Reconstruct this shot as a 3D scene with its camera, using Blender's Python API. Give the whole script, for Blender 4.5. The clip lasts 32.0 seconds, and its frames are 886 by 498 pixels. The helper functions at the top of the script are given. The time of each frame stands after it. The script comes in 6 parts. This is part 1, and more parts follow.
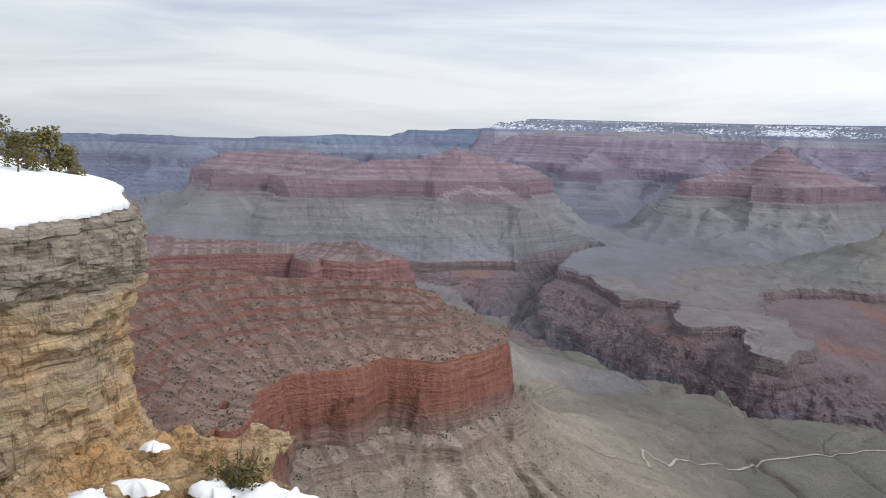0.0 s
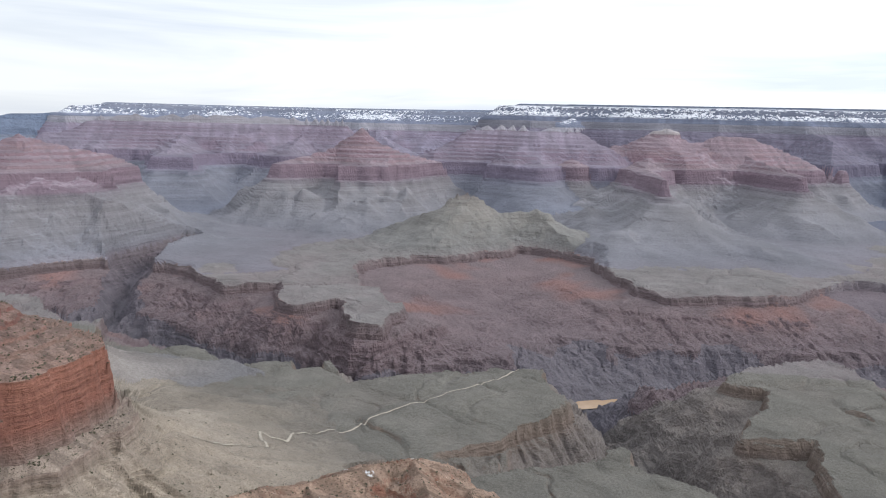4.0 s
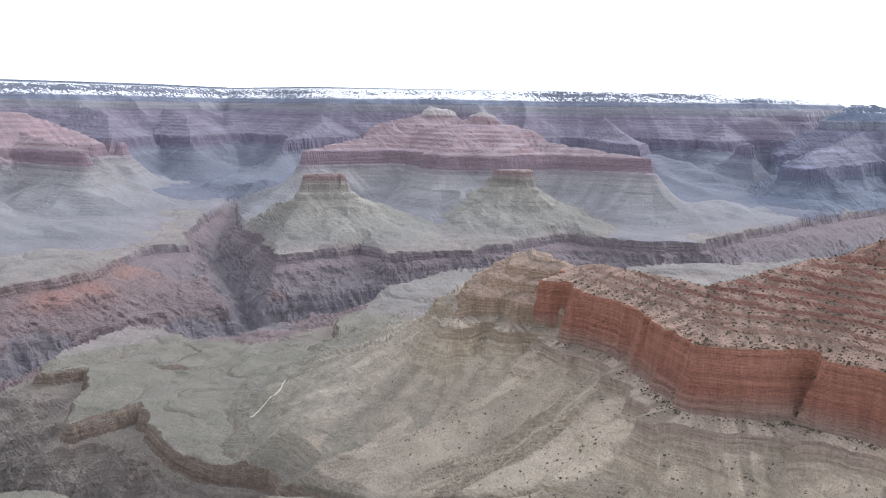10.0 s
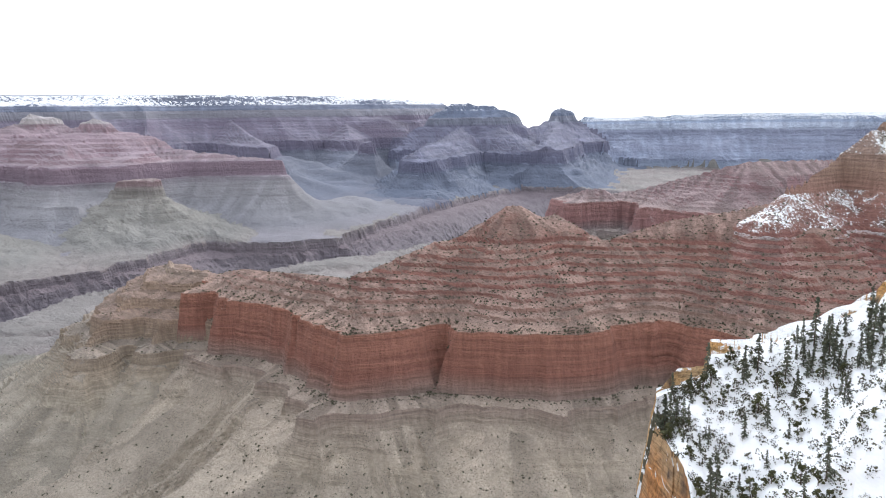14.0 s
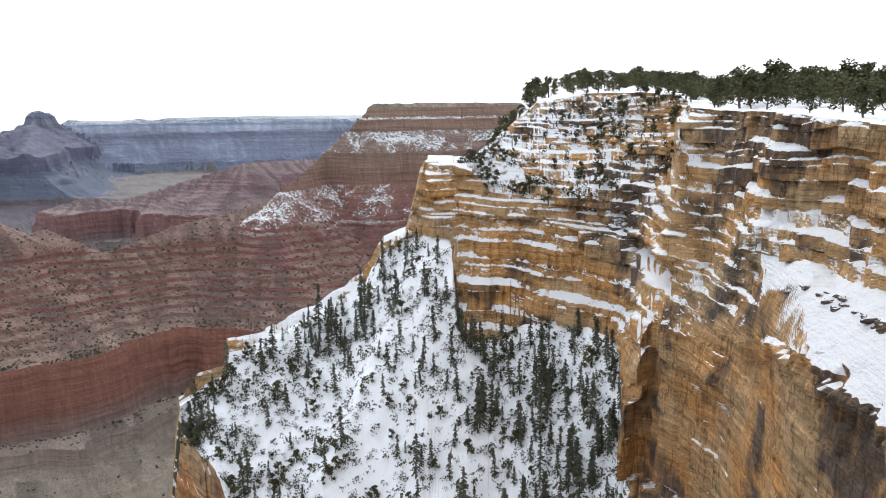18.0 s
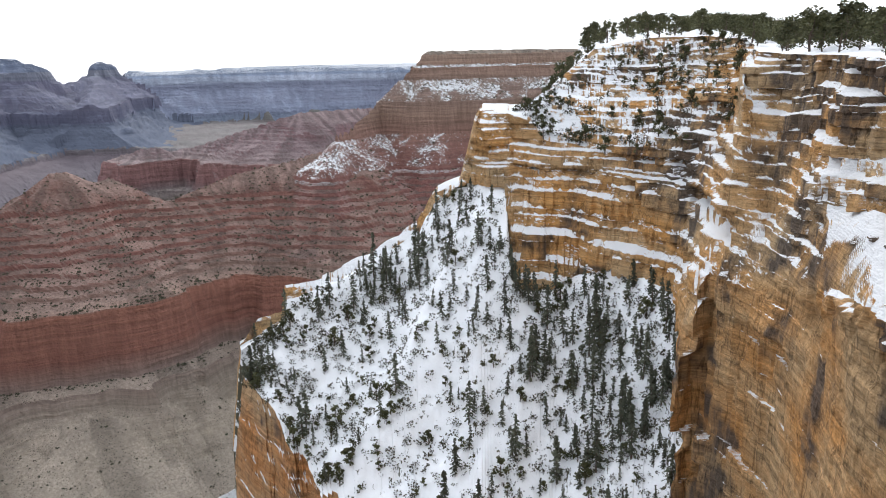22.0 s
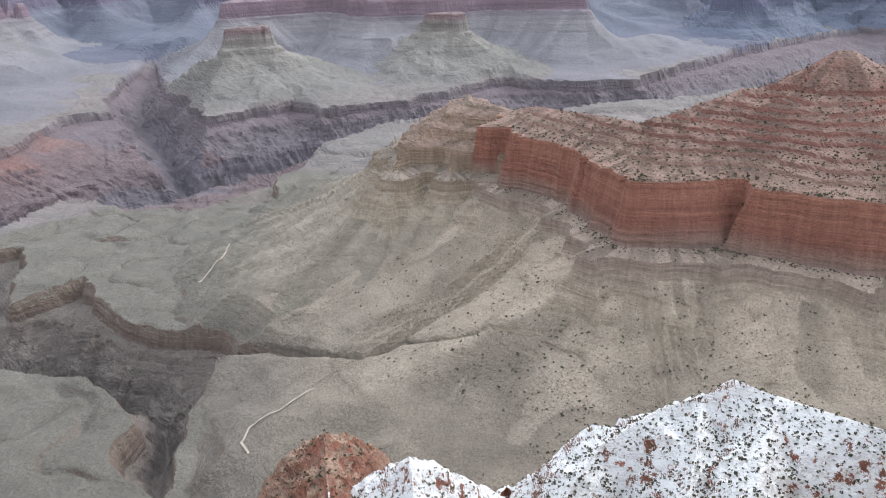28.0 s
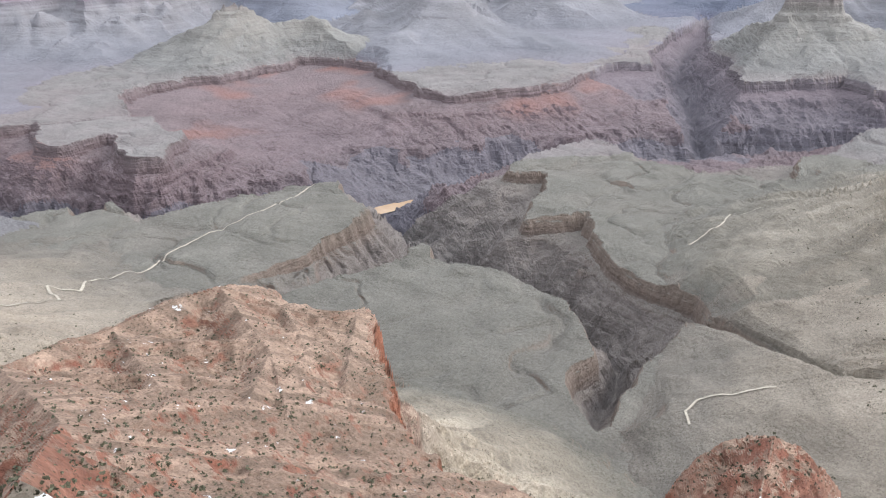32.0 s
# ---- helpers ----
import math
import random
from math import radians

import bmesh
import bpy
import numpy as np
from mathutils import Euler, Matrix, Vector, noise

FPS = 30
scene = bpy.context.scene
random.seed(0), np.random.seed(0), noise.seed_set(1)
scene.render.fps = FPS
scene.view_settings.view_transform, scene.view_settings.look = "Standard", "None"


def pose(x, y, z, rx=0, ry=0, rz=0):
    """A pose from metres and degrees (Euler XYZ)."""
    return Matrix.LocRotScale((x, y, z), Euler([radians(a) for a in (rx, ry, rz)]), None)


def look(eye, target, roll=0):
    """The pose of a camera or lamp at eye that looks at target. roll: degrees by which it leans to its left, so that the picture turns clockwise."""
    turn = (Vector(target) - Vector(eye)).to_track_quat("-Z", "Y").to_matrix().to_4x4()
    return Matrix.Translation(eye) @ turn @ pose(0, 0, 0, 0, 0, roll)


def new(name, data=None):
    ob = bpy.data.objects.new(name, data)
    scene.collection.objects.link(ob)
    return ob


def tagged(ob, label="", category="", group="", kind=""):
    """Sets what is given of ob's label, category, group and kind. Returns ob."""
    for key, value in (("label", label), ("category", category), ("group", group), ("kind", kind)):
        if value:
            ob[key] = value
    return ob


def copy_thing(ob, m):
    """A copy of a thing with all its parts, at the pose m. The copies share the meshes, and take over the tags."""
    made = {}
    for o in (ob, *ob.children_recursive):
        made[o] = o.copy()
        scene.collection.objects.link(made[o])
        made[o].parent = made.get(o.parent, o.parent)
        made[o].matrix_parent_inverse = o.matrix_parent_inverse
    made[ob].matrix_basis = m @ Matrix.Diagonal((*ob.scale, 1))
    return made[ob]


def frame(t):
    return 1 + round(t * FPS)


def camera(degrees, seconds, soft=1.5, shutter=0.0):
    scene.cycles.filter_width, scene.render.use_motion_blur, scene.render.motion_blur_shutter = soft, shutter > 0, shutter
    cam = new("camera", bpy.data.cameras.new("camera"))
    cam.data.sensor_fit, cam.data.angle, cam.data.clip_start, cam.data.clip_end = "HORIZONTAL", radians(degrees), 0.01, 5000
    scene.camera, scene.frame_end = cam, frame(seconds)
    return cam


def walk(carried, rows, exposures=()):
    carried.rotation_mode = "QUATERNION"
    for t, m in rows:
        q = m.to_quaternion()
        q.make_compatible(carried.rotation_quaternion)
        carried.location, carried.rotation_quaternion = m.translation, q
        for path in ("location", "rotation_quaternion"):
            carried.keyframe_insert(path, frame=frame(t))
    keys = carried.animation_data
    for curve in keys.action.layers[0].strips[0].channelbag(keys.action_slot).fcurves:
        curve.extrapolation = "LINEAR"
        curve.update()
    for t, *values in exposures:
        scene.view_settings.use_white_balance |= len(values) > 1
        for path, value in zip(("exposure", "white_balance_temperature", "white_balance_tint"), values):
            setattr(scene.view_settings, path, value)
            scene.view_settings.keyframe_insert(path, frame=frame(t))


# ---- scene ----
cam = camera(60.71, 32.0, soft=1.0)
ROWS = [
    (0.0, 0.000, 0.000, 0.000, -0.00, -8.92, -1.82),
    (0.5, 0.011, 0.002, 0.001, -3.07, -9.59, -1.75),
    (1.0, 0.026, 0.003, 0.001, -5.67, -9.78, -1.48),
    (1.5, 0.043, 0.004, 0.002, -9.06, -9.54, -1.31),
    (2.0, 0.058, 0.005, 0.002, -13.06, -9.26, -1.14),
    (2.5, 0.073, 0.004, 0.003, -16.21, -9.11, -1.25),
    (4.5, 0.274, -0.044, -0.001, -35.80, -9.40, -1.16),
    (5.0, 0.292, -0.050, -0.003, -41.34, -9.55, -0.89),
    (5.5, 0.310, -0.057, -0.005, -45.86, -9.62, -0.79),
    (6.0, 0.330, -0.067, -0.008, -50.92, -9.72, -0.44),
    (6.5, 0.352, -0.080, -0.010, -55.29, -9.79, -0.51),
    (7.0, 0.372, -0.097, -0.011, -58.54, -9.68, -0.30),
    (7.5, 0.391, -0.115, -0.010, -62.54, -9.52, -0.38),
    (8.0, 0.407, -0.135, -0.010, -66.01, -9.46, -0.32),
    (8.5, 0.422, -0.157, -0.009, -69.35, -9.55, -0.36),
    (9.0, 0.435, -0.181, -0.010, -72.62, -9.78, -0.34),
    (9.5, 0.450, -0.205, -0.011, -75.88, -10.00, -0.47),
    (10.0, 0.465, -0.230, -0.012, -80.70, -10.24, -0.67),
    (10.5, 0.479, -0.253, -0.015, -86.42, -10.32, -0.91),
    (11.0, 0.491, -0.273, -0.017, -90.52, -10.22, -0.78),
    (11.5, 0.500, -0.292, -0.019, -93.91, -10.06, -0.77),
    (12.0, 0.507, -0.309, -0.019, -97.20, -9.92, -0.68),
    (12.5, 0.513, -0.323, -0.019, -100.08, -9.86, -0.45),
    (13.0, 0.517, -0.334, -0.018, -102.41, -9.88, 0.09),
    (13.5, 0.521, -0.346, -0.016, -104.99, -9.97, 0.53),
    (15.5, 0.494, -0.580, 0.011, -119.65, -10.02, 0.89),
    (16.0, 0.472, -0.614, 0.016, -124.10, -9.84, 0.70),
    (16.5, 0.445, -0.653, 0.022, -128.08, -9.81, 0.85),
    (17.0, 0.413, -0.695, 0.029, -133.49, -9.87, 0.49),
    (17.5, 0.385, -0.737, 0.035, -141.76, -10.15, 0.29),
    (18.0, 0.365, -0.772, 0.042, -144.53, -10.31, 0.63),
    (18.5, 0.349, -0.799, 0.047, -148.60, -10.34, 0.96),
    (19.0, 0.335, -0.815, 0.048, -154.04, -10.44, 0.90),
    (19.5, 0.319, -0.819, 0.044, -157.99, -10.82, 1.17),
    (20.0, 0.307, -0.809, 0.034, -159.15, -11.25, 1.15),
    (20.5, 0.306, -0.788, 0.019, -158.02, -12.14, 1.14),
    (21.0, 0.319, -0.759, 0.003, -152.78, -12.59, 1.42),
    (21.5, 0.344, -0.725, -0.010, -146.67, -13.00, 1.19),
    (22.0, 0.372, -0.686, -0.019, -140.50, -14.05, 1.20),
    (22.5, 0.400, -0.644, -0.025, -134.74, -15.12, 1.27),
    (23.0, 0.425, -0.601, -0.030, -130.45, -16.37, 1.85),
    (23.5, 0.444, -0.558, -0.035, -125.90, -17.39, 1.67),
    (24.0, 0.457, -0.520, -0.040, -121.14, -17.94, 1.81),
    (24.5, 0.464, -0.489, -0.043, -116.97, -18.44, 1.70),
    (25.0, 0.466, -0.465, -0.045, -112.68, -19.08, 1.99),
    (25.5, 0.467, -0.445, -0.047, -108.89, -19.66, 2.01),
    (27.5, 0.441, -0.285, -0.058, -91.65, -21.23, 1.54),
    (28.0, 0.434, -0.266, -0.058, -86.04, -21.52, 1.72),
    (28.5, 0.424, -0.245, -0.058, -81.39, -21.81, 2.35),
    (29.0, 0.411, -0.220, -0.058, -77.62, -22.00, 2.79),
    (29.5, 0.393, -0.192, -0.059, -72.43, -22.46, 2.65),
    (30.0, 0.372, -0.164, -0.060, -66.16, -22.75, 2.59),
    (30.5, 0.350, -0.139, -0.062, -60.97, -22.86, 2.29),
    (31.0, 0.332, -0.122, -0.062, -54.21, -22.95, 2.32),
    (31.5, 0.320, -0.113, -0.062, -48.63, -23.14, 2.16),
    (32.0, 0.314, -0.110, -0.061, -46.89, -23.42, 1.04),
]
EXPOSURES = [(0.0, 0.06), (1.0, 0.16), (2.5, 0.22), (5.0, 0.32), (7.0, 0.5), (9.0, 0.82), (13.0, 0.84), (16.0, 0.56), (20.0, 0.28), (24.0, 0.54), (28.0, 0.82), (30.0, 0.8), (32.0, 0.98)]
walk(cam, [(t, pose(x, y, z, 90 + pitch, roll, yaw)) for t, x, y, z, yaw, pitch, roll in ROWS], EXPOSURES)

# ---- world, sun ----
SUN_AZ, SUN_EL = -135.0, 35.0


def heading(az, r=1.0):
    a = radians(az)
    return -math.sin(a) * r, math.cos(a) * r


world = bpy.data.worlds.new("overcast_sky")
scene.world = world
world.use_nodes = True
wn, wl = world.node_tree.nodes, world.node_tree.links
wn.clear()
w_out, w_bg = wn.new("ShaderNodeOutputWorld"), wn.new("ShaderNodeBackground")
w_sky = wn.new("ShaderNodeTexSky")
w_sky.sky_type, w_sky.sun_disc = "NISHITA", False
w_sky.sun_elevation, w_sky.sun_rotation = radians(SUN_EL), radians(-SUN_AZ)
w_dim = wn.new("ShaderNodeMix")
w_dim.data_type, w_dim.blend_type = "RGBA", "MULTIPLY"
w_dim.inputs[0].default_value = 1.0
w_dim.inputs[7].default_value = (0.1, 0.1, 0.1, 1)
wl.new(w_sky.outputs[0], w_dim.inputs[6])
w_co = wn.new("ShaderNodeTexCoord")
w_map = wn.new("ShaderNodeMapping")
w_map.inputs["Scale"].default_value = (1.0, 1.0, 9.0)
w_no = wn.new("ShaderNodeTexNoise")
w_no.inputs["Scale"].default_value, w_no.inputs["Detail"].default_value, w_no.inputs["Roughness"].default_value = 1.6, 5, 0.55
w_no.inputs["Distortion"].default_value = 0.6
wl.new(w_co.outputs["Generated"], w_map.inputs["Vector"])
wl.new(w_map.outputs[0], w_no.inputs["Vector"])
w_cl = wn.new("ShaderNodeValToRGB")
w_cl.color_ramp.elements[0].position, w_cl.color_ramp.elements[0].color = 0.33, (0.58, 0.64, 0.75, 1)
w_cl.color_ramp.elements[1].position, w_cl.color_ramp.elements[1].color = 0.62, (0.88, 0.915, 0.96, 1)
wl.new(w_no.outputs["Fac"], w_cl.inputs[0])
# thin cloud is brighter towards the veiled sun
w_dot = wn.new("ShaderNodeVectorMath")
w_dot.operation = "DOT_PRODUCT"
hx, hy = heading(SUN_AZ)
w_dot.inputs[1].default_value = (hx * 0.8, hy * 0.8, 0.6)
wl.new(w_co.outputs["Generated"], w_dot.inputs[0])
w_mr = wn.new("ShaderNodeMapRange")
w_mr.inputs[1].default_value, w_mr.inputs[2].default_value, w_mr.inputs[3].default_value, w_mr.inputs[4].default_value = -0.85, 0.7, 0.80, 1.55
wl.new(w_dot.outputs["Value"], w_mr.inputs[0])
w_gl = wn.new("ShaderNodeVectorMath")
w_gl.operation = "SCALE"
wl.new(w_cl.outputs[0], w_gl.inputs[0])
wl.new(w_mr.outputs[0], w_gl.inputs["Scale"])
w_mix = wn.new("ShaderNodeMix")
w_mix.data_type = "RGBA"
w_mix.inputs[0].default_value = 0.88
wl.new(w_dim.outputs[2], w_mix.inputs[6])
wl.new(w_gl.outputs[0], w_mix.inputs[7])
wl.new(w_mix.outputs[2], w_bg.inputs[0])
wl.new(w_bg.outputs[0], w_out.inputs[0])

sun_data = bpy.data.lights.new("sun", "SUN")
sun_data.energy, sun_data.angle, sun_data.color = 1.3, radians(20), (1.0, 0.97, 0.93)
sun = new("sun", sun_data)
sx, sy = heading(SUN_AZ, 100)
sun.matrix_world = look((sx, sy, 100 * math.tan(radians(SUN_EL))), (0, 0, 0))

# ---- materials ----
S = 0.32  # the canyon beyond the near cliffs is built to this scale, so that it ends within the lens's range


class Nodes:
    """A small helper round one material's node tree."""

    def __init__(self, name):
        self.mat = bpy.data.materials.new(name)
        self.mat.use_nodes = True
        self.t = self.mat.node_tree
        self.bsdf = self.t.nodes["Principled BSDF"]
        self.bsdf.inputs["Roughness"].default_value = 0.9
        self.bsdf.inputs["Specular IOR Level"].default_value = 0.2
        self.geo = self.t.nodes.new("ShaderNodeNewGeometry")
        self.sep = self.t.nodes.new("ShaderNodeSeparateXYZ")
        self.put(self.sep.inputs[0], self.geo.outputs["Position"])
        nsep = self.t.nodes.new("ShaderNodeSeparateXYZ")
        self.put(nsep.inputs[0], self.geo.outputs["Normal"])
        self.z, self.nz = self.sep.outputs[2], nsep.outputs[2]

    def put(self, socket, value):
        if isinstance(value, bpy.types.NodeSocket):
            self.t.links.new(value, socket)
        elif isinstance(value, (tuple, list)) and len(value) == 3 and socket.type == "RGBA":
            socket.default_value = (*value, 1)
        else:
            socket.default_value = value

    def math(self, op, a, b=0.0):
        n = self.t.nodes.new("ShaderNodeMath")
        n.operation = op
        self.put(n.inputs[0], a)
        self.put(n.inputs[1], b)
        return n.outputs[0]

    def range(self, v, a, b, c=0.0, d=1.0):
        n = self.t.nodes.new("ShaderNodeMapRange")
        self.put(n.inputs[0], v)
        for i, x in enumerate((a, b, c, d)):
            n.inputs[i + 1].default_value = x
        return n.outputs[0]

    def noise(self, scale, detail=3, stretch=(1, 1, 1), rough=0.55):
        m = self.t.nodes.new("ShaderNodeMapping")
        m.inputs["Scale"].default_value = stretch
        self.put(m.inputs[0], self.geo.outputs["Position"])
        n = self.t.nodes.new("ShaderNodeTexNoise")
        n.inputs["Scale"].default_value, n.inputs["Detail"].default_value, n.inputs["Roughness"].default_value = scale, detail, rough
        self.put(n.inputs["Vector"], m.outputs[0])
        return n.outputs["Fac"]

    def cells(self, scale, stretch=(1, 1, 1)):
        m = self.t.nodes.new("ShaderNodeMapping")
        m.inputs["Scale"].default_value = stretch
        self.put(m.inputs[0], self.geo.outputs["Position"])
        n = self.t.nodes.new("ShaderNodeTexVoronoi")
        n.inputs["Scale"].default_value = scale
        self.put(n.inputs["Vector"], m.outputs[0])
        return n.outputs["Distance"]

    def ramp(self, v, stops):
        n = self.t.nodes.new("ShaderNodeValToRGB")
        el = n.color_ramp.elements
        while len(el) < len(stops):
            el.new(0.5)
        for e, (p, c) in zip(el, stops):
            e.position, e.color = p, (*c, 1)
        self.put(n.inputs[0], v)
        return n.outputs[0]

    def mix(self, f, a, b, blend="MIX"):
        n = self.t.nodes.new("ShaderNodeMix")
        n.data_type, n.blend_type = "RGBA", blend
        self.put(n.inputs[0], f)
        self.put(n.inputs[6], a)
        self.put(n.inputs[7], b)
        return n.outputs[2]

    def scale(self, c, f):
        n = self.t.nodes.new("ShaderNodeVectorMath")
        n.operation = "SCALE"
        self.put(n.inputs[0], c)
        self.put(n.inputs["Scale"], f)
        return n.outputs[0]

    def bump(self, h, strength=0.5, distance=1.0):
        n = self.t.nodes.new("ShaderNodeBump")
        n.inputs["Strength"].default_value, n.inputs["Distance"].default_value = strength, distance
        self.put(n.inputs["Height"], h)
        self.put(self.bsdf.inputs["Normal"], n.outputs[0])

    def done(self, colour, rough=None):
        self.put(self.bsdf.inputs["Base Color"], colour)
        if rough is not None:
            self.put(self.bsdf.inputs["Roughness"], rough)
        return self.mat


def blend(c, tone, f):
    return tuple(a + (b - a) * f for a, b in zip(c, tone))


# strata, in metres below the south rim: (top, rock colour, debris colour)
SOUTH_BEDS = [
    (60, (0.36, 0.27, 0.20), (0.30, 0.25, 0.19)), (-20, (0.36, 0.22, 0.15), (0.34, 0.27, 0.21)),
    (-95, (0.30, 0.20, 0.155), (0.31, 0.25, 0.205)), (-160, (0.37, 0.235, 0.165), (0.33, 0.25, 0.205)),
    (-255, (0.30, 0.14, 0.105), (0.31, 0.20, 0.165)), (-345, (0.24, 0.095, 0.072), (0.235, 0.138, 0.11)),
    (-400, (0.27, 0.115, 0.088), (0.24, 0.145, 0.117)), (-440, (0.25, 0.10, 0.078), (0.232, 0.14, 0.113)), (-495, (0.32, 0.21, 0.165), (0.28, 0.19, 0.153)),
    (-507, (0.36, 0.145, 0.095), (0.31, 0.19, 0.145)), (-600, (0.31, 0.12, 0.082), (0.30, 0.19, 0.145)),
    (-652, (0.30, 0.215, 0.18), (0.37, 0.295, 0.24)), (-700, (0.40, 0.33, 0.265), (0.45, 0.375, 0.30)),
    (-760, (0.45, 0.38, 0.295), (0.45, 0.38, 0.30)), (-880, (0.38, 0.33, 0.265), (0.375, 0.325, 0.262)), (-940, (0.28, 0.25, 0.20), (0.27, 0.24, 0.195)),
    (-975, (0.22, 0.20, 0.168), (0.196, 0.182, 0.154)), (-1000, (0.25, 0.185, 0.145), (0.176, 0.166, 0.142)),
    (-1050, (0.22, 0.15, 0.12), (0.21, 0.185, 0.16)), (-1090, (0.20, 0.162, 0.152), (0.23, 0.19, 0.172)),
    (-1300, (0.17, 0.148, 0.148), (0.21, 0.18, 0.17)), (-1420, (0.17, 0.15, 0.145), (0.21, 0.18, 0.168)),
]
NORTH_BEDS = [
    (420, (0.10, 0.12, 0.11), (0.10, 0.12, 0.10)), (325, (0.15, 0.16, 0.15), (0.13, 0.14, 0.12)), (318, (0.40, 0.36, 0.32), (0.22, 0.21, 0.18)),
    (235, (0.27, 0.26, 0.25), (0.20, 0.20, 0.19)), (85, (0.24, 0.23, 0.23), (0.21, 0.20, 0.20)), (75, (0.62, 0.52, 0.42), (0.52, 0.44, 0.36)), (-30, (0.55, 0.45, 0.36), (0.46, 0.38, 0.31)),
    (-45, (0.36, 0.20, 0.16), (0.36, 0.23, 0.19)), (-160, (0.32, 0.15, 0.12), (0.33, 0.195, 0.165)),
    (-235, (0.40, 0.23, 0.185), (0.33, 0.20, 0.17)), (-300, (0.32, 0.15, 0.12), (0.33, 0.21, 0.18)), (-400, (0.38, 0.22, 0.18), (0.34, 0.22, 0.18)), (-415, (0.29, 0.155, 0.135), (0.28, 0.18, 0.155)),
    (-555, (0.255, 0.145, 0.13), (0.28, 0.19, 0.16)), (-575, (0.27, 0.22, 0.18), (0.27, 0.24, 0.19)), (-640, (0.31, 0.275, 0.22), (0.30, 0.27, 0.215)),
    (-800, (0.28, 0.255, 0.205), (0.262, 0.243, 0.196)), (-950, (0.225, 0.21, 0.175), (0.215, 0.203, 0.170)),
    (-1000, (0.24, 0.18, 0.155), (0.25, 0.215, 0.185)), (-1056, (0.20, 0.14, 0.125), (0.24, 0.16, 0.145)),
    (-1180, (0.17, 0.13, 0.125), (0.21, 0.16, 0.15)), (-1420, (0.15, 0.13, 0.13), (0.19, 0.165, 0.16)),
]
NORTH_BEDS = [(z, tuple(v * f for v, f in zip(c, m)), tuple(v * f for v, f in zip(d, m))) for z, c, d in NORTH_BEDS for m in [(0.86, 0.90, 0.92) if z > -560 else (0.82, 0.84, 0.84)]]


def strata(name, beds, tone=(0.3, 0.3, 0.4), tint_or_haze=0.0, shift=0.0, snow=0.0, snow_from=-2000, snow_to=2000, bush=0.0, relief=1.0, g=1.0, blot=None, bands=0.14, grit=0.3, lump=0.11):
    """Layered rock by height, with debris on the gentler slopes, shrubs and patchy snow; far rock is blended towards a
    painted haze.
    """
    n = Nodes(name)
    top, low = beds[0][0], beds[-1][0]
    warp = n.math("MULTIPLY", n.math("SUBTRACT", n.noise(0.012, 3), 0.5), 26.0 * S)
    zr = n.math("DIVIDE", n.math("ADD", n.z, warp), S)
    zr = n.math("SUBTRACT", zr, shift)
    f = n.range(zr, low, top)
    rock_stops, slope_stops = [], []
    for z, c, d in reversed(beds):
        p = (z - low) / (top - low)
        # near rock takes a plain tint here, distant rock its haze
        rock_stops.append((p, blend(c, tone, tint_or_haze)))
        slope_stops.append((p, blend(d, tone, tint_or_haze)))
    rock = n.ramp(f, rock_stops)
    soil = n.ramp(f, slope_stops)
    thin = n.noise(0.9 * g, 4, (0.012, 0.012, 0.42), 0.7)
    k = 1 - tint_or_haze * 0.7
    rock = n.scale(rock, n.range(thin, 0.3, 0.7, 1 - 0.34 * k, 1 + 0.30 * k))
    lined = n.math("MULTIPLY", n.range(thin, 0.3, 0.7, -bands, bands), n.range(zr, -700, -620, 0.1, 1.0))
    soil = n.scale(soil, n.math("ADD", lined, 1.0))
    streak = n.noise(0.35 * g, 4, (1, 1, 0.08), 0.6)
    k2 = k * min(1, 0.35 + 0.65 * (g > 0.4))
    rock = n.scale(rock, n.range(streak, 0.3, 0.7, 1 - 0.22 * k2, 1 + 0.18 * k2))
    patch = n.noise(0.03 * g, 6, (1, 1, 1), 0.65)
    soil = n.scale(soil, n.range(patch, 0.3, 0.7, 1 - 0.22 * k, 1 + 0.2 * k))
    grain = n.noise(0.7 * g, 4, (1, 1, 1), 0.75)
    soil = n.scale(soil, n.range(grain, 0.3, 0.7, 1 - grit * k, 1 + grit * k))
    # lighter and darker streaks run down the slopes, like debris chutes
    chute = n.t.nodes.new("ShaderNodeAttribute")
    chute.attribute_name = "chute"
    soil = n.scale(soil, n.range(chute.outputs["Fac"], -0.27, 0.27, 0.76, 1.20))
    steep = n.range(n.math("ADD", n.nz, n.math("MULTIPLY", n.math("SUBTRACT", grain, 0.5), 0.25)), 0.62, 0.80)
    if blot:
        soil = n.mix(n.math("MULTIPLY", n.math("MULTIPLY", n.range(n.noise(0.006, 2, (1, 1, 1), 0.4), 0.56, 0.68), n.range(zr, -1190, -1090)), 0.45), soil, blot)
    col = n.mix(steep, rock, soil)
    if bush:
        dots = n.range(n.cells(0.75), 0.20, 0.30, 1.0, 0.0)
        dots = n.math("MULTIPLY", dots, n.range(n.noise(0.08, 2), 0.38, 0.55))
        dots = n.math("MULTIPLY", dots, n.range(n.nz, 0.35, 0.6, 0.0, bush))
        col = n.mix(dots, col, (0.055, 0.055, 0.035))
    if snow:
        band = n.math("MULTIPLY", n.range(zr, snow_from, snow_from + 30), n.range(zr, snow_to, snow_to - 30))
        lie = n.range(n.math("ADD", n.math("MULTIPLY", n.nz, 0.55), n.noise(lump, 5, (1, 1, 1), 0.75)), 1.02 - snow, 1.06 - snow)
        # distant snow takes on part of the painted haze
        col = n.mix(n.math("MULTIPLY", lie, band), col, blend((0.92, 0.93, 0.95), tone, tint_or_haze * 0.4))
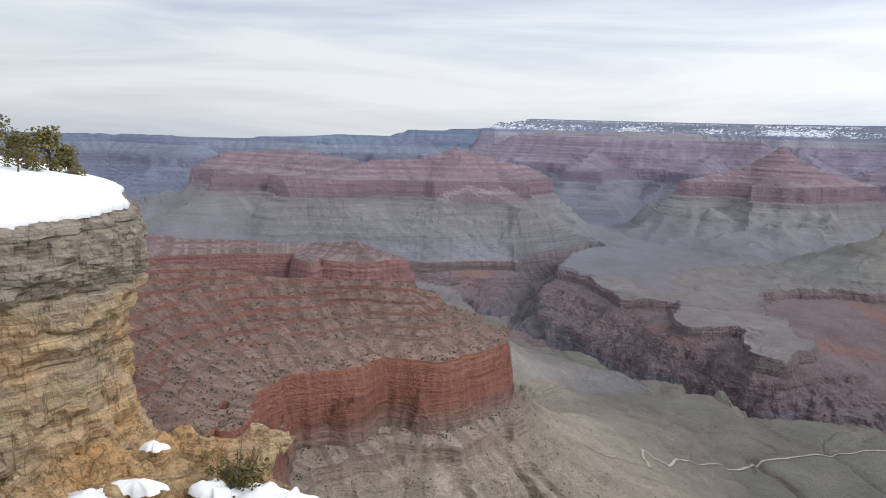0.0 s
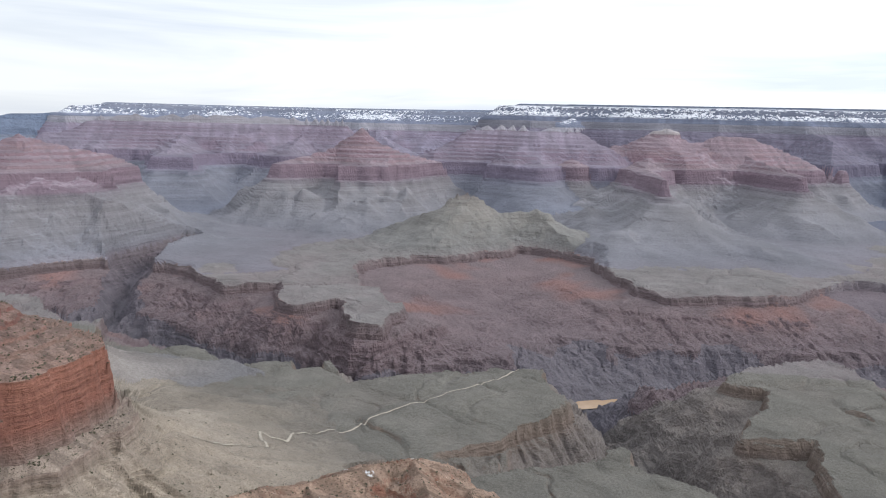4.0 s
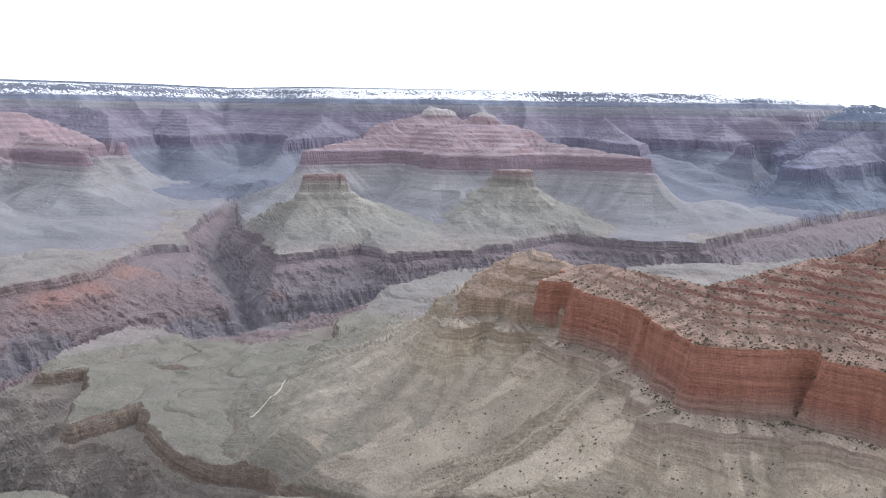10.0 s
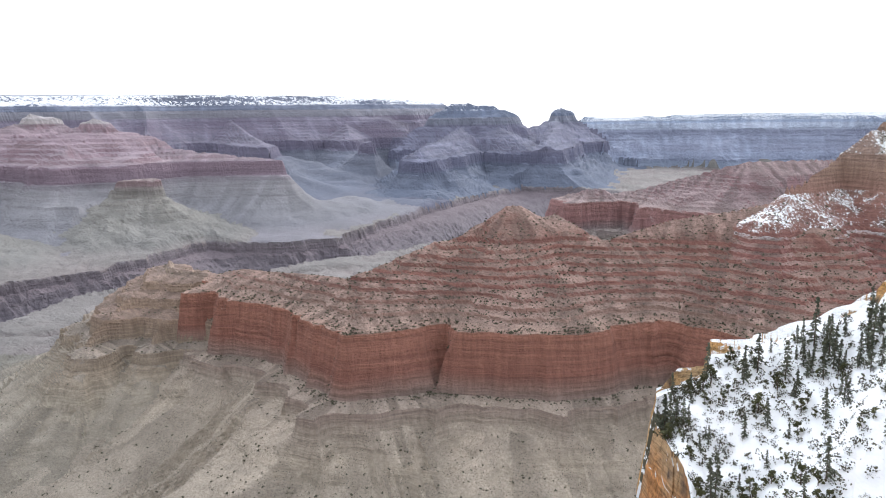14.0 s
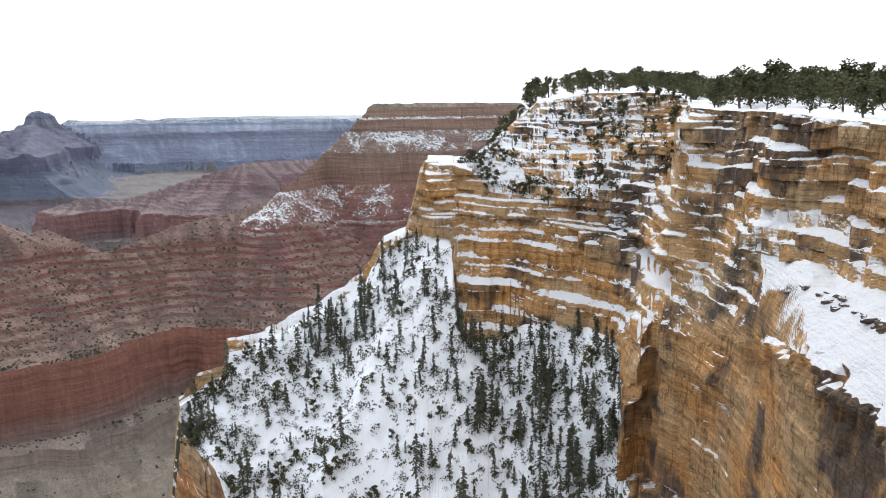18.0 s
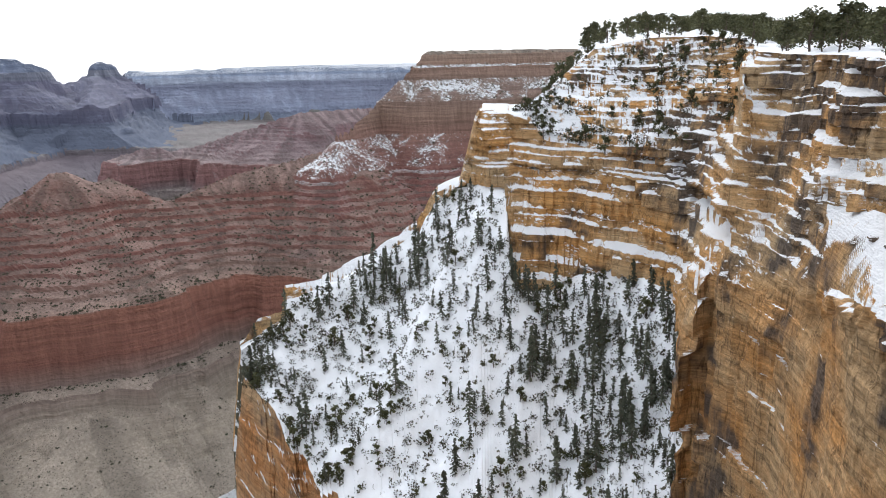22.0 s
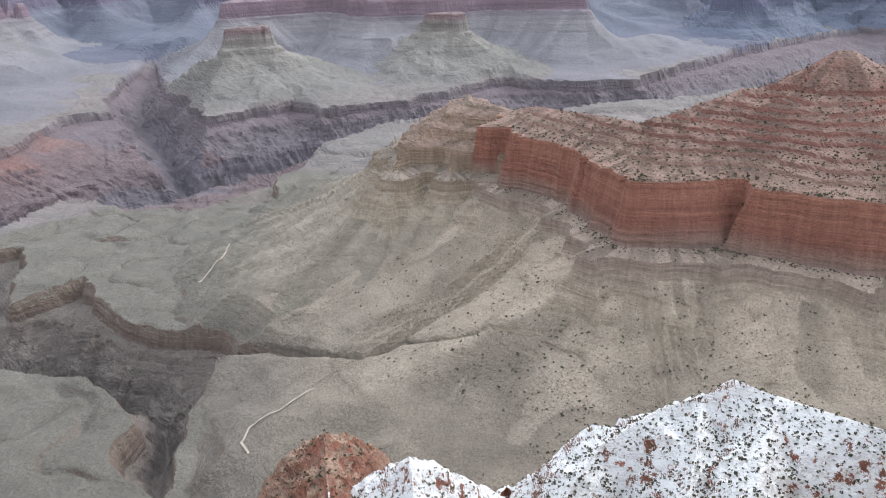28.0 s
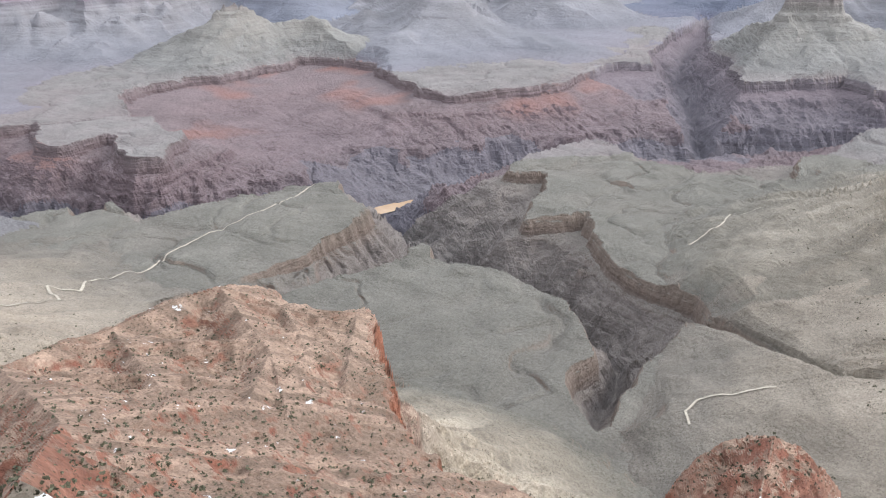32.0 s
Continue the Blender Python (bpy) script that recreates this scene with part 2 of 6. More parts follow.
    n.bump(n.math("ADD", n.noise(0.3 * g, 6, (1, 1, 1), 0.7), n.math("MULTIPLY", thin, 0.7)), 1.0 * relief, 4.0 / g)
    return n.done(col)


NEAR_BEDS = [(z, blend(c, (0.42, 0.20, 0.115), 0.25), blend(d, (0.38, 0.275, 0.205), 0.72)) if -660 < z < -250 else (z, c, d) for z, c, d in SOUTH_BEDS]
M_NEAR = strata("red_rock_near", NEAR_BEDS, bush=0.7, snow=-0.13, snow_from=-475)
M_SNOWSPUR = strata("snowy_red_rock", NEAR_BEDS, snow=0.27, bush=0.9, lump=0.5)
M_YAKI = strata("rim_rock_snow", SOUTH_BEDS, tone=(0.28, 0.26, 0.30), tint_or_haze=0.12, snow=0.085, snow_from=-330, snow_to=10, bush=0.7, lump=0.42)
M_SPUR = strata("red_rock_spur", SOUTH_BEDS, tone=(0.25, 0.20, 0.185), tint_or_haze=0.20, bush=0.7, g=0.8, bands=0.13)
PALE_BEDS = [(z, blend(c, (0.33, 0.25, 0.175), 0.75 if -720 < z < -450 else 0.0), tuple(v * 0.74 for v in d)) for z, c, d in SOUTH_BEDS]
M_PALE = strata("pale_bench_rock", PALE_BEDS, tone=(0.25, 0.235, 0.21), tint_or_haze=0.25, bush=0.3)
M_TONTO = strata("shale_flat", SOUTH_BEDS, tone=(0.188, 0.18, 0.165), tint_or_haze=0.38, bush=0.35, g=0.7)
# middle distance and beyond the river: cool haze is painted into the rock colours
M_MID = strata("hazed_red_rock", SOUTH_BEDS, tone=(0.25, 0.25, 0.32), tint_or_haze=0.32, g=0.45)
M_NMID = strata("hazed_temple_rock", NORTH_BEDS, tone=(0.175, 0.18, 0.265), tint_or_haze=0.44, g=0.25, bands=0.24, grit=0.14, relief=0.6)
M_NFLAT = strata("hazed_shale_slope", NORTH_BEDS, tone=(0.205, 0.20, 0.235), tint_or_haze=0.34, g=0.35, bands=0.12, grit=0.2, relief=0.7)
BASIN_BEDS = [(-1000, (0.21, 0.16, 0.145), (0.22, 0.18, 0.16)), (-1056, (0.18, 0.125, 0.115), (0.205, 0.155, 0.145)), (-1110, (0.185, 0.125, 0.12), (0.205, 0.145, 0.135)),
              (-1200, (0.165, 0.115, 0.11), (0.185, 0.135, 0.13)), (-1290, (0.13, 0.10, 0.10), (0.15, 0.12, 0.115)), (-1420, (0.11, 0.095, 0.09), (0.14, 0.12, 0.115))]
M_NGORGE = strata("hazed_gorge_rock", NORTH_BEDS, tone=(0.15, 0.148, 0.19), tint_or_haze=0.5, g=0.35, grit=0.2, relief=0.8)
M_BASIN = strata("red_shale_basin", BASIN_BEDS, tone=(0.20, 0.19, 0.25), tint_or_haze=0.22, g=0.35, blot=(0.33, 0.15, 0.115))
# far walls and mesas: most of the colour is painted blue haze, not rock
M_NFAR = strata("hazed_north_wall", NORTH_BEDS, tone=(0.10, 0.118, 0.185), tint_or_haze=0.74, shift=40, snow=0.085, snow_from=150, snow_to=350, g=0.17, bands=0.26, grit=0.1, relief=0.5, lump=0.06)
M_MESA = strata("hazed_mesa_rock", NORTH_BEDS, tone=(0.15, 0.172, 0.265), tint_or_haze=0.58, g=0.17, bands=0.26, grit=0.1, relief=0.5)
M_NWEST = strata("hazed_northwest_wall", NORTH_BEDS, tone=(0.165, 0.195, 0.30), tint_or_haze=0.60, shift=-60, snow=0.04, snow_from=120, snow_to=330, g=0.17, bands=0.26, grit=0.1, relief=0.5, lump=0.06)
M_EAST = strata("hazed_east_temple", NORTH_BEDS, tone=(0.098, 0.122, 0.19), tint_or_haze=0.82, shift=-130, snow=0.03, snow_from=180, snow_to=420, g=0.17, bands=0.26, grit=0.1, relief=0.5)
M_FARRIM = strata("hazed_distant_plateau", NORTH_BEDS, tone=(0.27, 0.33, 0.46), tint_or_haze=0.80, shift=-300, snow=0.12, snow_from=120, snow_to=420, g=0.12)
M_WEST = strata("hazed_west_plateau", NORTH_BEDS, tone=(0.20, 0.25, 0.36), tint_or_haze=0.80, shift=-400, g=0.14)


# ---- noise on arrays ----
TABLE = np.random.RandomState(7).rand(256, 256)


def vnoise(x, y, seed=0):
    x, y = x + seed * 17.31, y + seed * 9.77
    i, j = np.floor(x).astype(int), np.floor(y).astype(int)
    u, v = x - i, y - j
    u, v = u * u * (3 - 2 * u), v * v * (3 - 2 * v)
    a, b = TABLE[i & 255, j & 255], TABLE[(i + 1) & 255, j & 255]
    c, d = TABLE[i & 255, (j + 1) & 255], TABLE[(i + 1) & 255, (j + 1) & 255]
    return (a * (1 - u) + b * u) * (1 - v) + (c * (1 - u) + d * u) * v - 0.5


def fbm(x, y, octaves=4, seed=0, gain=0.5):
    total, amp = 0, 1.0
    for k in range(octaves):
        total = total + amp * vnoise(x * 2 ** k, y * 2 ** k, seed + k)
        amp *= gain
    return total


# ---- the canyon: a plan of crests and washes, and one profile of cliffs and slopes ----
def stepped(z0, z1, run, steps):
    """Ledges: short cliffs between slopes."""
    rows, dz, dr = [], (z1 - z0) / steps, run / steps
    for k in range(steps):
        rows += [(z0 + dz * (k + 0.45), dr * 0.10), (z0 + dz * (k + 1), dr * 0.90)]
    return rows


def profile(rows):
    z, d = [rows[0][0]], [0.0]
    for zz, run in rows[1:]:
        z.append(zz)
        d.append(d[-1] + run)
    return np.array(z), np.array(d)


LOWER = [(-655, 25), (-668, 40), (-700, 10), (-760, 85), (-850, 158), (-930, 205), (-985, 140), (-1030, 90), (-1100, 60)]
P_SOUTH = profile([(60, 0), (-20, 120), (-50, 8), (-60, 18), (-95, 8), (-160, 85), (-255, 18), (-345, 120)] + stepped(-345, -498, 240, 9) + [(-505, 25)] + LOWER)
P_NEAR = profile([(60, 0), (-200, 220), (-330, 180), (-497, 400), (-506, 16)] + LOWER)
P_KNOB = profile([(120, 0), (70, 40), (45, 70), (-45, 60), (-110, 130), (-300, 320), (-500, 300), (-1000, 600)])
P_BENCH = profile([(-440, 0), (-484, 60), (-500, 10), (-512, 60), (-534, 10), (-547, 68), (-574, 10), (-588, 66), (-645, 16), (-660, 48), (-690, 12)] + LOWER[3:])
P_RIM = profile([(420, 0), (340, 60), (330, 160), (285, 70), (240, 50), (80, 330), (-40, 60), (-100, 120)] + stepped(-100, -410, 620, 7)
                + [(-420, 30), (-555, 30), (-570, 45), (-600, 12), (-700, 170), (-715, 10), (-850, 320), (-950, 420), (-1010, 700), (-1100, 900)])
P_NORTH = profile([(420, 0), (330, 300), (300, 15), (285, 50), (240, 20), (80, 330), (-40, 40), (-100, 120)] + stepped(-100, -410, 620, 7)
                  + [(-420, 30), (-555, 30), (-570, 45), (-600, 12), (-700, 170), (-715, 10), (-850, 320), (-950, 420), (-1010, 700), (-1100, 900)])


def fall(prof, d, ztop, shift=0.0):
    """Height at distance d from a crest whose top is at ztop."""
    z, run = prof
    start = np.interp(-(ztop - shift), -z, run)
    return np.interp(start + d, run, z) + shift


def segment_distance(x, y, a, b):
    """Distance to one stretch of a crest, the crest's height there, and the way along it."""
    ux, uy = b[0] - a[0], b[1] - a[1]
    length = math.hypot(ux, uy)
    t = np.clip(((x - a[0]) * ux + (y - a[1]) * uy) / length ** 2, 0, 1)
    ex, ey = x - a[0] - t * ux, y - a[1] - t * uy
    return np.hypot(ex, ey), a[2] + (b[2] - a[2]) * t, t * length + 40 * np.arctan2(ey, ex)


def terraces(crest, lip, n):
    """Ledge lines stepping down from a crest to the lip of the cliff below it, and the lip itself."""
    return [[tuple(a + (b - a) * k / n for a, b in zip(p, q)) for p, q in zip(crest, lip)] for k in range(1, n + 1)]


# name, label, category, material, profile, shift, roughness, slope stretch, crest lines (metres from the overlook: x,
# y, height; fitted to the camera's view at assumed heights)
FORMS = [
    ("red_spur", "layered red rock spur with a sheer orange-red cliff and grey talus", "ridge", M_SPUR, P_SOUTH, 0, 34, 1.2,
     [[(-1100, 500, -60), (-1050, 1000, -200), (-950, 1500, -290), (-710, 1860, -340), (-401, 1930, -392), (-204, 1990, -398), (-83, 1970, -402), (30, 1890, -455), (119, 1770, -499)]]
     + terraces([(-1000, 1200, -250), (-970, 1400, -280), (-850, 1650, -310), (-560, 1900, -365), (-204, 1990, -398), (-83, 1970, -402), (30, 1890, -455)],
                [(-345, 1210, -499), (-365, 1388, -499), (-330, 1500, -499), (-215, 1560, -499), (-120, 1660, -499), (0, 1640, -499), (125, 1750, -499)], 5)),
    ("red_bench", "low red cliff bench behind the red spur", "ridge", M_MID, P_SOUTH, 0, 130, 1.0,
     [[(-1700, 2900, -380), (-1000, 2950, -450), (-560, 3060, -470), (-330, 2960, -440), (-180, 2960, -490)], [(-560, 3060, -480), (-480, 2800, -498)]]),
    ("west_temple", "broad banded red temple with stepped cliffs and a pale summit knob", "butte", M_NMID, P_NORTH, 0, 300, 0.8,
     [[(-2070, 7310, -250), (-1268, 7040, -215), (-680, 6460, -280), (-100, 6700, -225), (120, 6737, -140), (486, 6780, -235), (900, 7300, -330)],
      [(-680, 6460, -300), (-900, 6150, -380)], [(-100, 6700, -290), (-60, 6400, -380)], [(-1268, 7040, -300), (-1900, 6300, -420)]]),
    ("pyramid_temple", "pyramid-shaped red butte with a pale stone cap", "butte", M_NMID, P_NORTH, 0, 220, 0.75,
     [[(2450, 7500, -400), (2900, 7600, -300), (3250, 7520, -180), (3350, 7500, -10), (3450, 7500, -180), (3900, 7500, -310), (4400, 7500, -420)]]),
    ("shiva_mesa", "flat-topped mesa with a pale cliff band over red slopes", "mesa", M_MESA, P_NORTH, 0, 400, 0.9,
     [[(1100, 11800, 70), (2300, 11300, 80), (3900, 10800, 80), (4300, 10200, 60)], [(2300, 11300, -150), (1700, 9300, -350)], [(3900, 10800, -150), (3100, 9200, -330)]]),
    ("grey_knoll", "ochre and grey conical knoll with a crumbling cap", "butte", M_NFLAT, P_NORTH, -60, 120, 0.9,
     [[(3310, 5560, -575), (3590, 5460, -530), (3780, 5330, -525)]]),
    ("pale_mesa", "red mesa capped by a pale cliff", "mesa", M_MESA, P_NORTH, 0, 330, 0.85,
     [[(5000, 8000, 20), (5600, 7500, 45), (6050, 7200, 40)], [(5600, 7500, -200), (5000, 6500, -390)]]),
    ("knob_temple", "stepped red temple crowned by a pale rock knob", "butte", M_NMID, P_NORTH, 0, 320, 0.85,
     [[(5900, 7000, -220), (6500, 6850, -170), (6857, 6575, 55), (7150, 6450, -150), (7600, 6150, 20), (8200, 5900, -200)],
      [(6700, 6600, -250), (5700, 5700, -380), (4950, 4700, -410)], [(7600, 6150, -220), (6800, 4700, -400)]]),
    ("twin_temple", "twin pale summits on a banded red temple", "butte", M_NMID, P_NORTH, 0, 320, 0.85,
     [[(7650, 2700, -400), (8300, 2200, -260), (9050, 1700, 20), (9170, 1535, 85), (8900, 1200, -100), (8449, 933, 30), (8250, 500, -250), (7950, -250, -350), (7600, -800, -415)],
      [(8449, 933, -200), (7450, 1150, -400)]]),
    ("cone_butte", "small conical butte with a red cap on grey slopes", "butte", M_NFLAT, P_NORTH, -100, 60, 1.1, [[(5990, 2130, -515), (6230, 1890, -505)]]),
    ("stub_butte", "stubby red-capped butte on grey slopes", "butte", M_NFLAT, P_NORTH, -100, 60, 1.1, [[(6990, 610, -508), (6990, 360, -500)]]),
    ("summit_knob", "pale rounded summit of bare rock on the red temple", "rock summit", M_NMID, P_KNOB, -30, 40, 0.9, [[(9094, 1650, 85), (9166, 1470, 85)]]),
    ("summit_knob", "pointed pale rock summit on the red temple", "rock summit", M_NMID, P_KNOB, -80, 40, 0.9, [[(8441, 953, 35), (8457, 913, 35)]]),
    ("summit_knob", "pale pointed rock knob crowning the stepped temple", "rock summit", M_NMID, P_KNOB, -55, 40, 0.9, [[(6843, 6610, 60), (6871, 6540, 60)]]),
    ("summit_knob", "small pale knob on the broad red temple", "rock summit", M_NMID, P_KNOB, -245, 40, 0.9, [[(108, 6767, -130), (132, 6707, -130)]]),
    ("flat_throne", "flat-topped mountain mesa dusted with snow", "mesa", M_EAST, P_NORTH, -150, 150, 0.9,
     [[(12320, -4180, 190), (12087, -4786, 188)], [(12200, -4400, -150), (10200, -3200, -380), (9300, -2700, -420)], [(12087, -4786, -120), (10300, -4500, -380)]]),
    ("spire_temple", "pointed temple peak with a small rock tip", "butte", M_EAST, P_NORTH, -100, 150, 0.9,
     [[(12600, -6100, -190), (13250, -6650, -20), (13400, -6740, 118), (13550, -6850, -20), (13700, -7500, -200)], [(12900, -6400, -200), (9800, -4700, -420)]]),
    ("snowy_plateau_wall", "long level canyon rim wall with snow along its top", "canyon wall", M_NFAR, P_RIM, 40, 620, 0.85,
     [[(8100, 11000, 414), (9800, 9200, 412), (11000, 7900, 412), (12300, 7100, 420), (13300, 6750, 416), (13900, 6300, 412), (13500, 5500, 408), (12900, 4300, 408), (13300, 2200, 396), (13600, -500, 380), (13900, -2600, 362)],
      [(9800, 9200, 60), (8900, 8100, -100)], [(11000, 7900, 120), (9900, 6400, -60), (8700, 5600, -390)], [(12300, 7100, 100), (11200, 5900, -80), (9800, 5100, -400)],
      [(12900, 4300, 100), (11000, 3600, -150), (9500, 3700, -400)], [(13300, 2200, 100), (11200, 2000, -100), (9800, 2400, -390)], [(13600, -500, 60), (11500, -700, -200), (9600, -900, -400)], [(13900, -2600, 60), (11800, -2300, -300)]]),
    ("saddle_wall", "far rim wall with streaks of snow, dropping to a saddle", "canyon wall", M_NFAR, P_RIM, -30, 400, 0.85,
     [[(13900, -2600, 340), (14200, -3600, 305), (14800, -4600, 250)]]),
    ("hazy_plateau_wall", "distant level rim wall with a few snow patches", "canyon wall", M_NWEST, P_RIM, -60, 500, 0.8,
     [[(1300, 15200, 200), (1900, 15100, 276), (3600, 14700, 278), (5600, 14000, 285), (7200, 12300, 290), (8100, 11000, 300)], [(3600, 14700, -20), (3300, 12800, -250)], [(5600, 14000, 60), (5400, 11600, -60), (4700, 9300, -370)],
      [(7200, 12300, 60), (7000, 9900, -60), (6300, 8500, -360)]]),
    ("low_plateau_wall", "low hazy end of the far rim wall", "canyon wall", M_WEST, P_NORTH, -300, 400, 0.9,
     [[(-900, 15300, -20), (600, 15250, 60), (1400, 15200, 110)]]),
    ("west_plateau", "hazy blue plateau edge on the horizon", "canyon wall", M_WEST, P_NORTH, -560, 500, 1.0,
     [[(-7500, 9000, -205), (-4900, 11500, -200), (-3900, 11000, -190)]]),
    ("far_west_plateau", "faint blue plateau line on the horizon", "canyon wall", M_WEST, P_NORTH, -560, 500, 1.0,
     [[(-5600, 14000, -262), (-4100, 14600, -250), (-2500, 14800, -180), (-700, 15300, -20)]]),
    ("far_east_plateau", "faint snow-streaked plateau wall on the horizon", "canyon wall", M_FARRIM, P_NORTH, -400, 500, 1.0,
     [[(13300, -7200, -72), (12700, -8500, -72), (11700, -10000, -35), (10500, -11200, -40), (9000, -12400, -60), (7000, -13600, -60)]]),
    ("long_red_ridge", "long banded red ridge with a stepped summit and sheer red cliff", "ridge", M_SPUR, P_SOUTH, 0, 70, 1.35,
     [[(2480, -60, -486), (2367, -112, -458), (1994, -370, -432), (2005, -598, -370), (2006, -762, -318), (2011, -850, -258), (2005, -885, -262), (1968, -950, -318),
       (1828, -1051, -352), (1810, -1258, -300), (1723, -1415, -270), (1640, -1500, -228)],
      [(1994, -370, -436), (2160, -150, -490), (2330, -90, -492)]]
     + terraces([(1994, -370, -436), (2005, -598, -378), (2006, -762, -325), (2011, -850, -265), (1968, -950, -322), (1828, -1051, -356)],
                [(1720, -320, -499), (1718, -440, -499), (1735, -560, -499), (1665, -660, -499), (1690, -770, -499), (1595, -830, -499)], 4)),
    ("pale_bench", "weathered pale stone benches at the ridge's end", "ridge", M_PALE, P_BENCH, 0, 38, 1.0,
     [[(2760, 110, -482), (2620, 110, -484), (2540, 30, -486), (2480, -60, -486)], [(2620, 120, -490), (2480, 230, -545), (2330, 330, -612)], [(2540, 30, -490), (2400, 60, -545), (2290, 150, -610)]]),
    ("rim_promontory", "flat-topped rim promontory with brown cliffs and snow streaks", "mesa", M_YAKI, P_SOUTH, 35, 60, 1.0,
     [[(1640, -1500, -200), (1643, -1570, -185), (1704, -1746, -120), (1630, -1900, 28), (1500, -2200, 30), (1340, -2458, 28), (900, -3200, 20)]]),
    ("snow_butte", "low red mesa with a patch of snow", "mesa", M_MID, P_SOUTH, 0, 90, 1.2,
     [[(4100, -2150, -470), (3850, -2420, -450), (3480, -2700, -310), (3350, -2790, -268), (3250, -3300, -262), (2900, -3700, -200)]]),
    ("red_knoll", "red conical knoll with shrubs", "knoll", M_MID, P_SOUTH, 0, 80, 1.0, [[(3950, -2150, -440), (3900, -2250, -440)]]),
    ("shrub_spur", "orange-red spur dotted with shrubs above a sheer cliff", "ridge", M_NEAR, P_NEAR, 10, 12, 0.68,
     [[(40, 260, -190), (140, 520, -330), (163, 763, -397), (236, 806, -417), (300, 827, -434), (422, 862, -447), (455, 845, -441), (503, 775, -468), (573, 705, -480), (601, 722, -488)],
      [(601, 722, -488), (495, 625, -482), (376, 516, -468), (335, 462, -445), (200, 320, -330)],
      [(455, 845, -443), (400, 650, -440), (320, 500, -425)], [(503, 775, -466), (440, 630, -456)], [(300, 827, -436), (240, 520, -395)], [(573, 705, -481), (440, 570, -466)], [(400, 650, -442), (240, 480, -395)],
      [(340, 560, -428), (470, 660, -462)], [(163, 763, -399), (300, 640, -420)], [(422, 862, -449), (520, 740, -472), (540, 690, -480)], [(236, 806, -420), (400, 700, -444), (500, 690, -466)]]),
    ("shrub_knoll", "small orange-red knoll dotted with shrubs", "knoll", M_NEAR, P_NEAR, 0, 9, 0.34, [[(430, 120, -445), (560, 158, -432), (596, 165, -422)]]),
    ("snow_knoll", "small red knoll half covered in snow", "knoll", M_SNOWSPUR, P_NEAR, 0, 9, 0.36, [[(390, 48, -425), (500, 70, -410), (534, 77, -401)]]),
    ("snow_spur", "snow-covered spur with red rock spires", "ridge", M_SNOWSPUR, P_NEAR, 0, 16, 0.40,
     [[(627, -217, -377), (610, -240, -381), (584, -262, -376), (524, -302, -360), (480, -400, -330)], [(627, -217, -378), (624, -198, -390), (622, -151, -408), (593, -91, -432), (542, -56, -446)],
      [(624, -190, -394), (560, -170, -408), (500, -150, -420)], [(600, -250, -382), (520, -210, -392), (460, -190, -400)]]),
]

# lips of the inner gorge and its side canyon, where the flats break off in the camera's view (x, y)
NORTH_LIP = [(-2900, 5200), (-1300, 5500), (-296, 5666), (119, 5760), (500, 5840), (785, 5663), (999, 5396), (1161, 4658), (1439, 4568), (1332, 4003), (1651, 4027), (1517, 3537), (1603, 3381), (1860, 3550),
             (1900, 3850), (1980, 4400), (2081, 4876), (2398, 5085), (2741, 5116), (2925, 4976), (3380, 5015), (3777, 5198), (3962, 4772), (3930, 4397), (3686, 3945), (3502, 3531), (3541, 3261), (3728, 3131), (4206, 2877),
             (4561, 3022), (5000, 3080), (5500, 2560), (4795, 2117), (4981, 1995), (5269, 1667), (5563, 1489), (5222, 1286), (5467, 985), (5543, 655), (6480, -10), (6280, -195), (6090, -587), (6216, -1125), (6730, -1445), (7131, -1746), (8600, -3000), (9600, -4200)]
SOUTH_LIP = [(-2900, 3900), (-1300, 4400), (-122, 4974), (90, 4801), (208, 4036), (436, 4028), (285, 3673), (587, 3441), (693, 3424), (781, 3102), (1052, 3057), (983, 2887), (1188, 2929), (1116, 2720), (1476, 2624), (1741, 2540), (1920, 2465), (1867, 2338),
             (1783, 2087), (1692, 1851), (1640, 1640), (1583, 1571), (1682, 1327), (1665, 1235), (1610, 1065), (1479, 919), (1434, 877), (1328, 866), (1265, 830), (1205, 737)]
NEAR_LIP = [(1193, 682), (1233, 660), (1333, 709), (1483, 741), (1720, 770), (1800, 735), (1892, 799), (1908, 967), (1971, 1088), (2130, 1304), (2281, 1419), (2211, 1446), (2099, 1582), (2388, 1671), (2642, 1835), (2535, 2028), (2798, 2068), (3175, 2026), (3222, 1921),
            (3065, 1612), (3055, 1355), (3061, 1103), (3095, 949), (3497, 1108), (3632, 1021), (4132, 1001), (4532, 814), (4747, 663), (4735, 520), (5000, -200), (5400, -1200), (6000, -2400), (7200, -3900), (8500, -5200)]
LIP = NORTH_LIP + (SOUTH_LIP + NEAR_LIP)[::-1]
# stream beds inside them: x, y, height
BEDS = [
    [(-2800, 4500, -1380), (-1200, 4900, -1385), (-150, 5300, -1390), (500, 4800, -1400), (850, 4200, -1405), (1150, 3600, -1410), (1480, 3150, -1412), (2000, 2950, -1414), (2772, 2760, -1416), (3300, 2500, -1418), (3900, 2150, -1420), (4454, 1750, -1420),
     (5100, 900, -1400), (5700, -300, -1390), (6000, -1300, -1380), (7000, -2800, -1370), (8600, -4600, -1350)],
    [(1205, 668, -1030), (1260, 730, -1085), (1340, 775, -1120), (1500, 840, -1170), (1680, 930, -1210), (1790, 1150, -1250), (1850, 1600, -1310), (2050, 2100, -1360), (2400, 2800, -1412)],
]
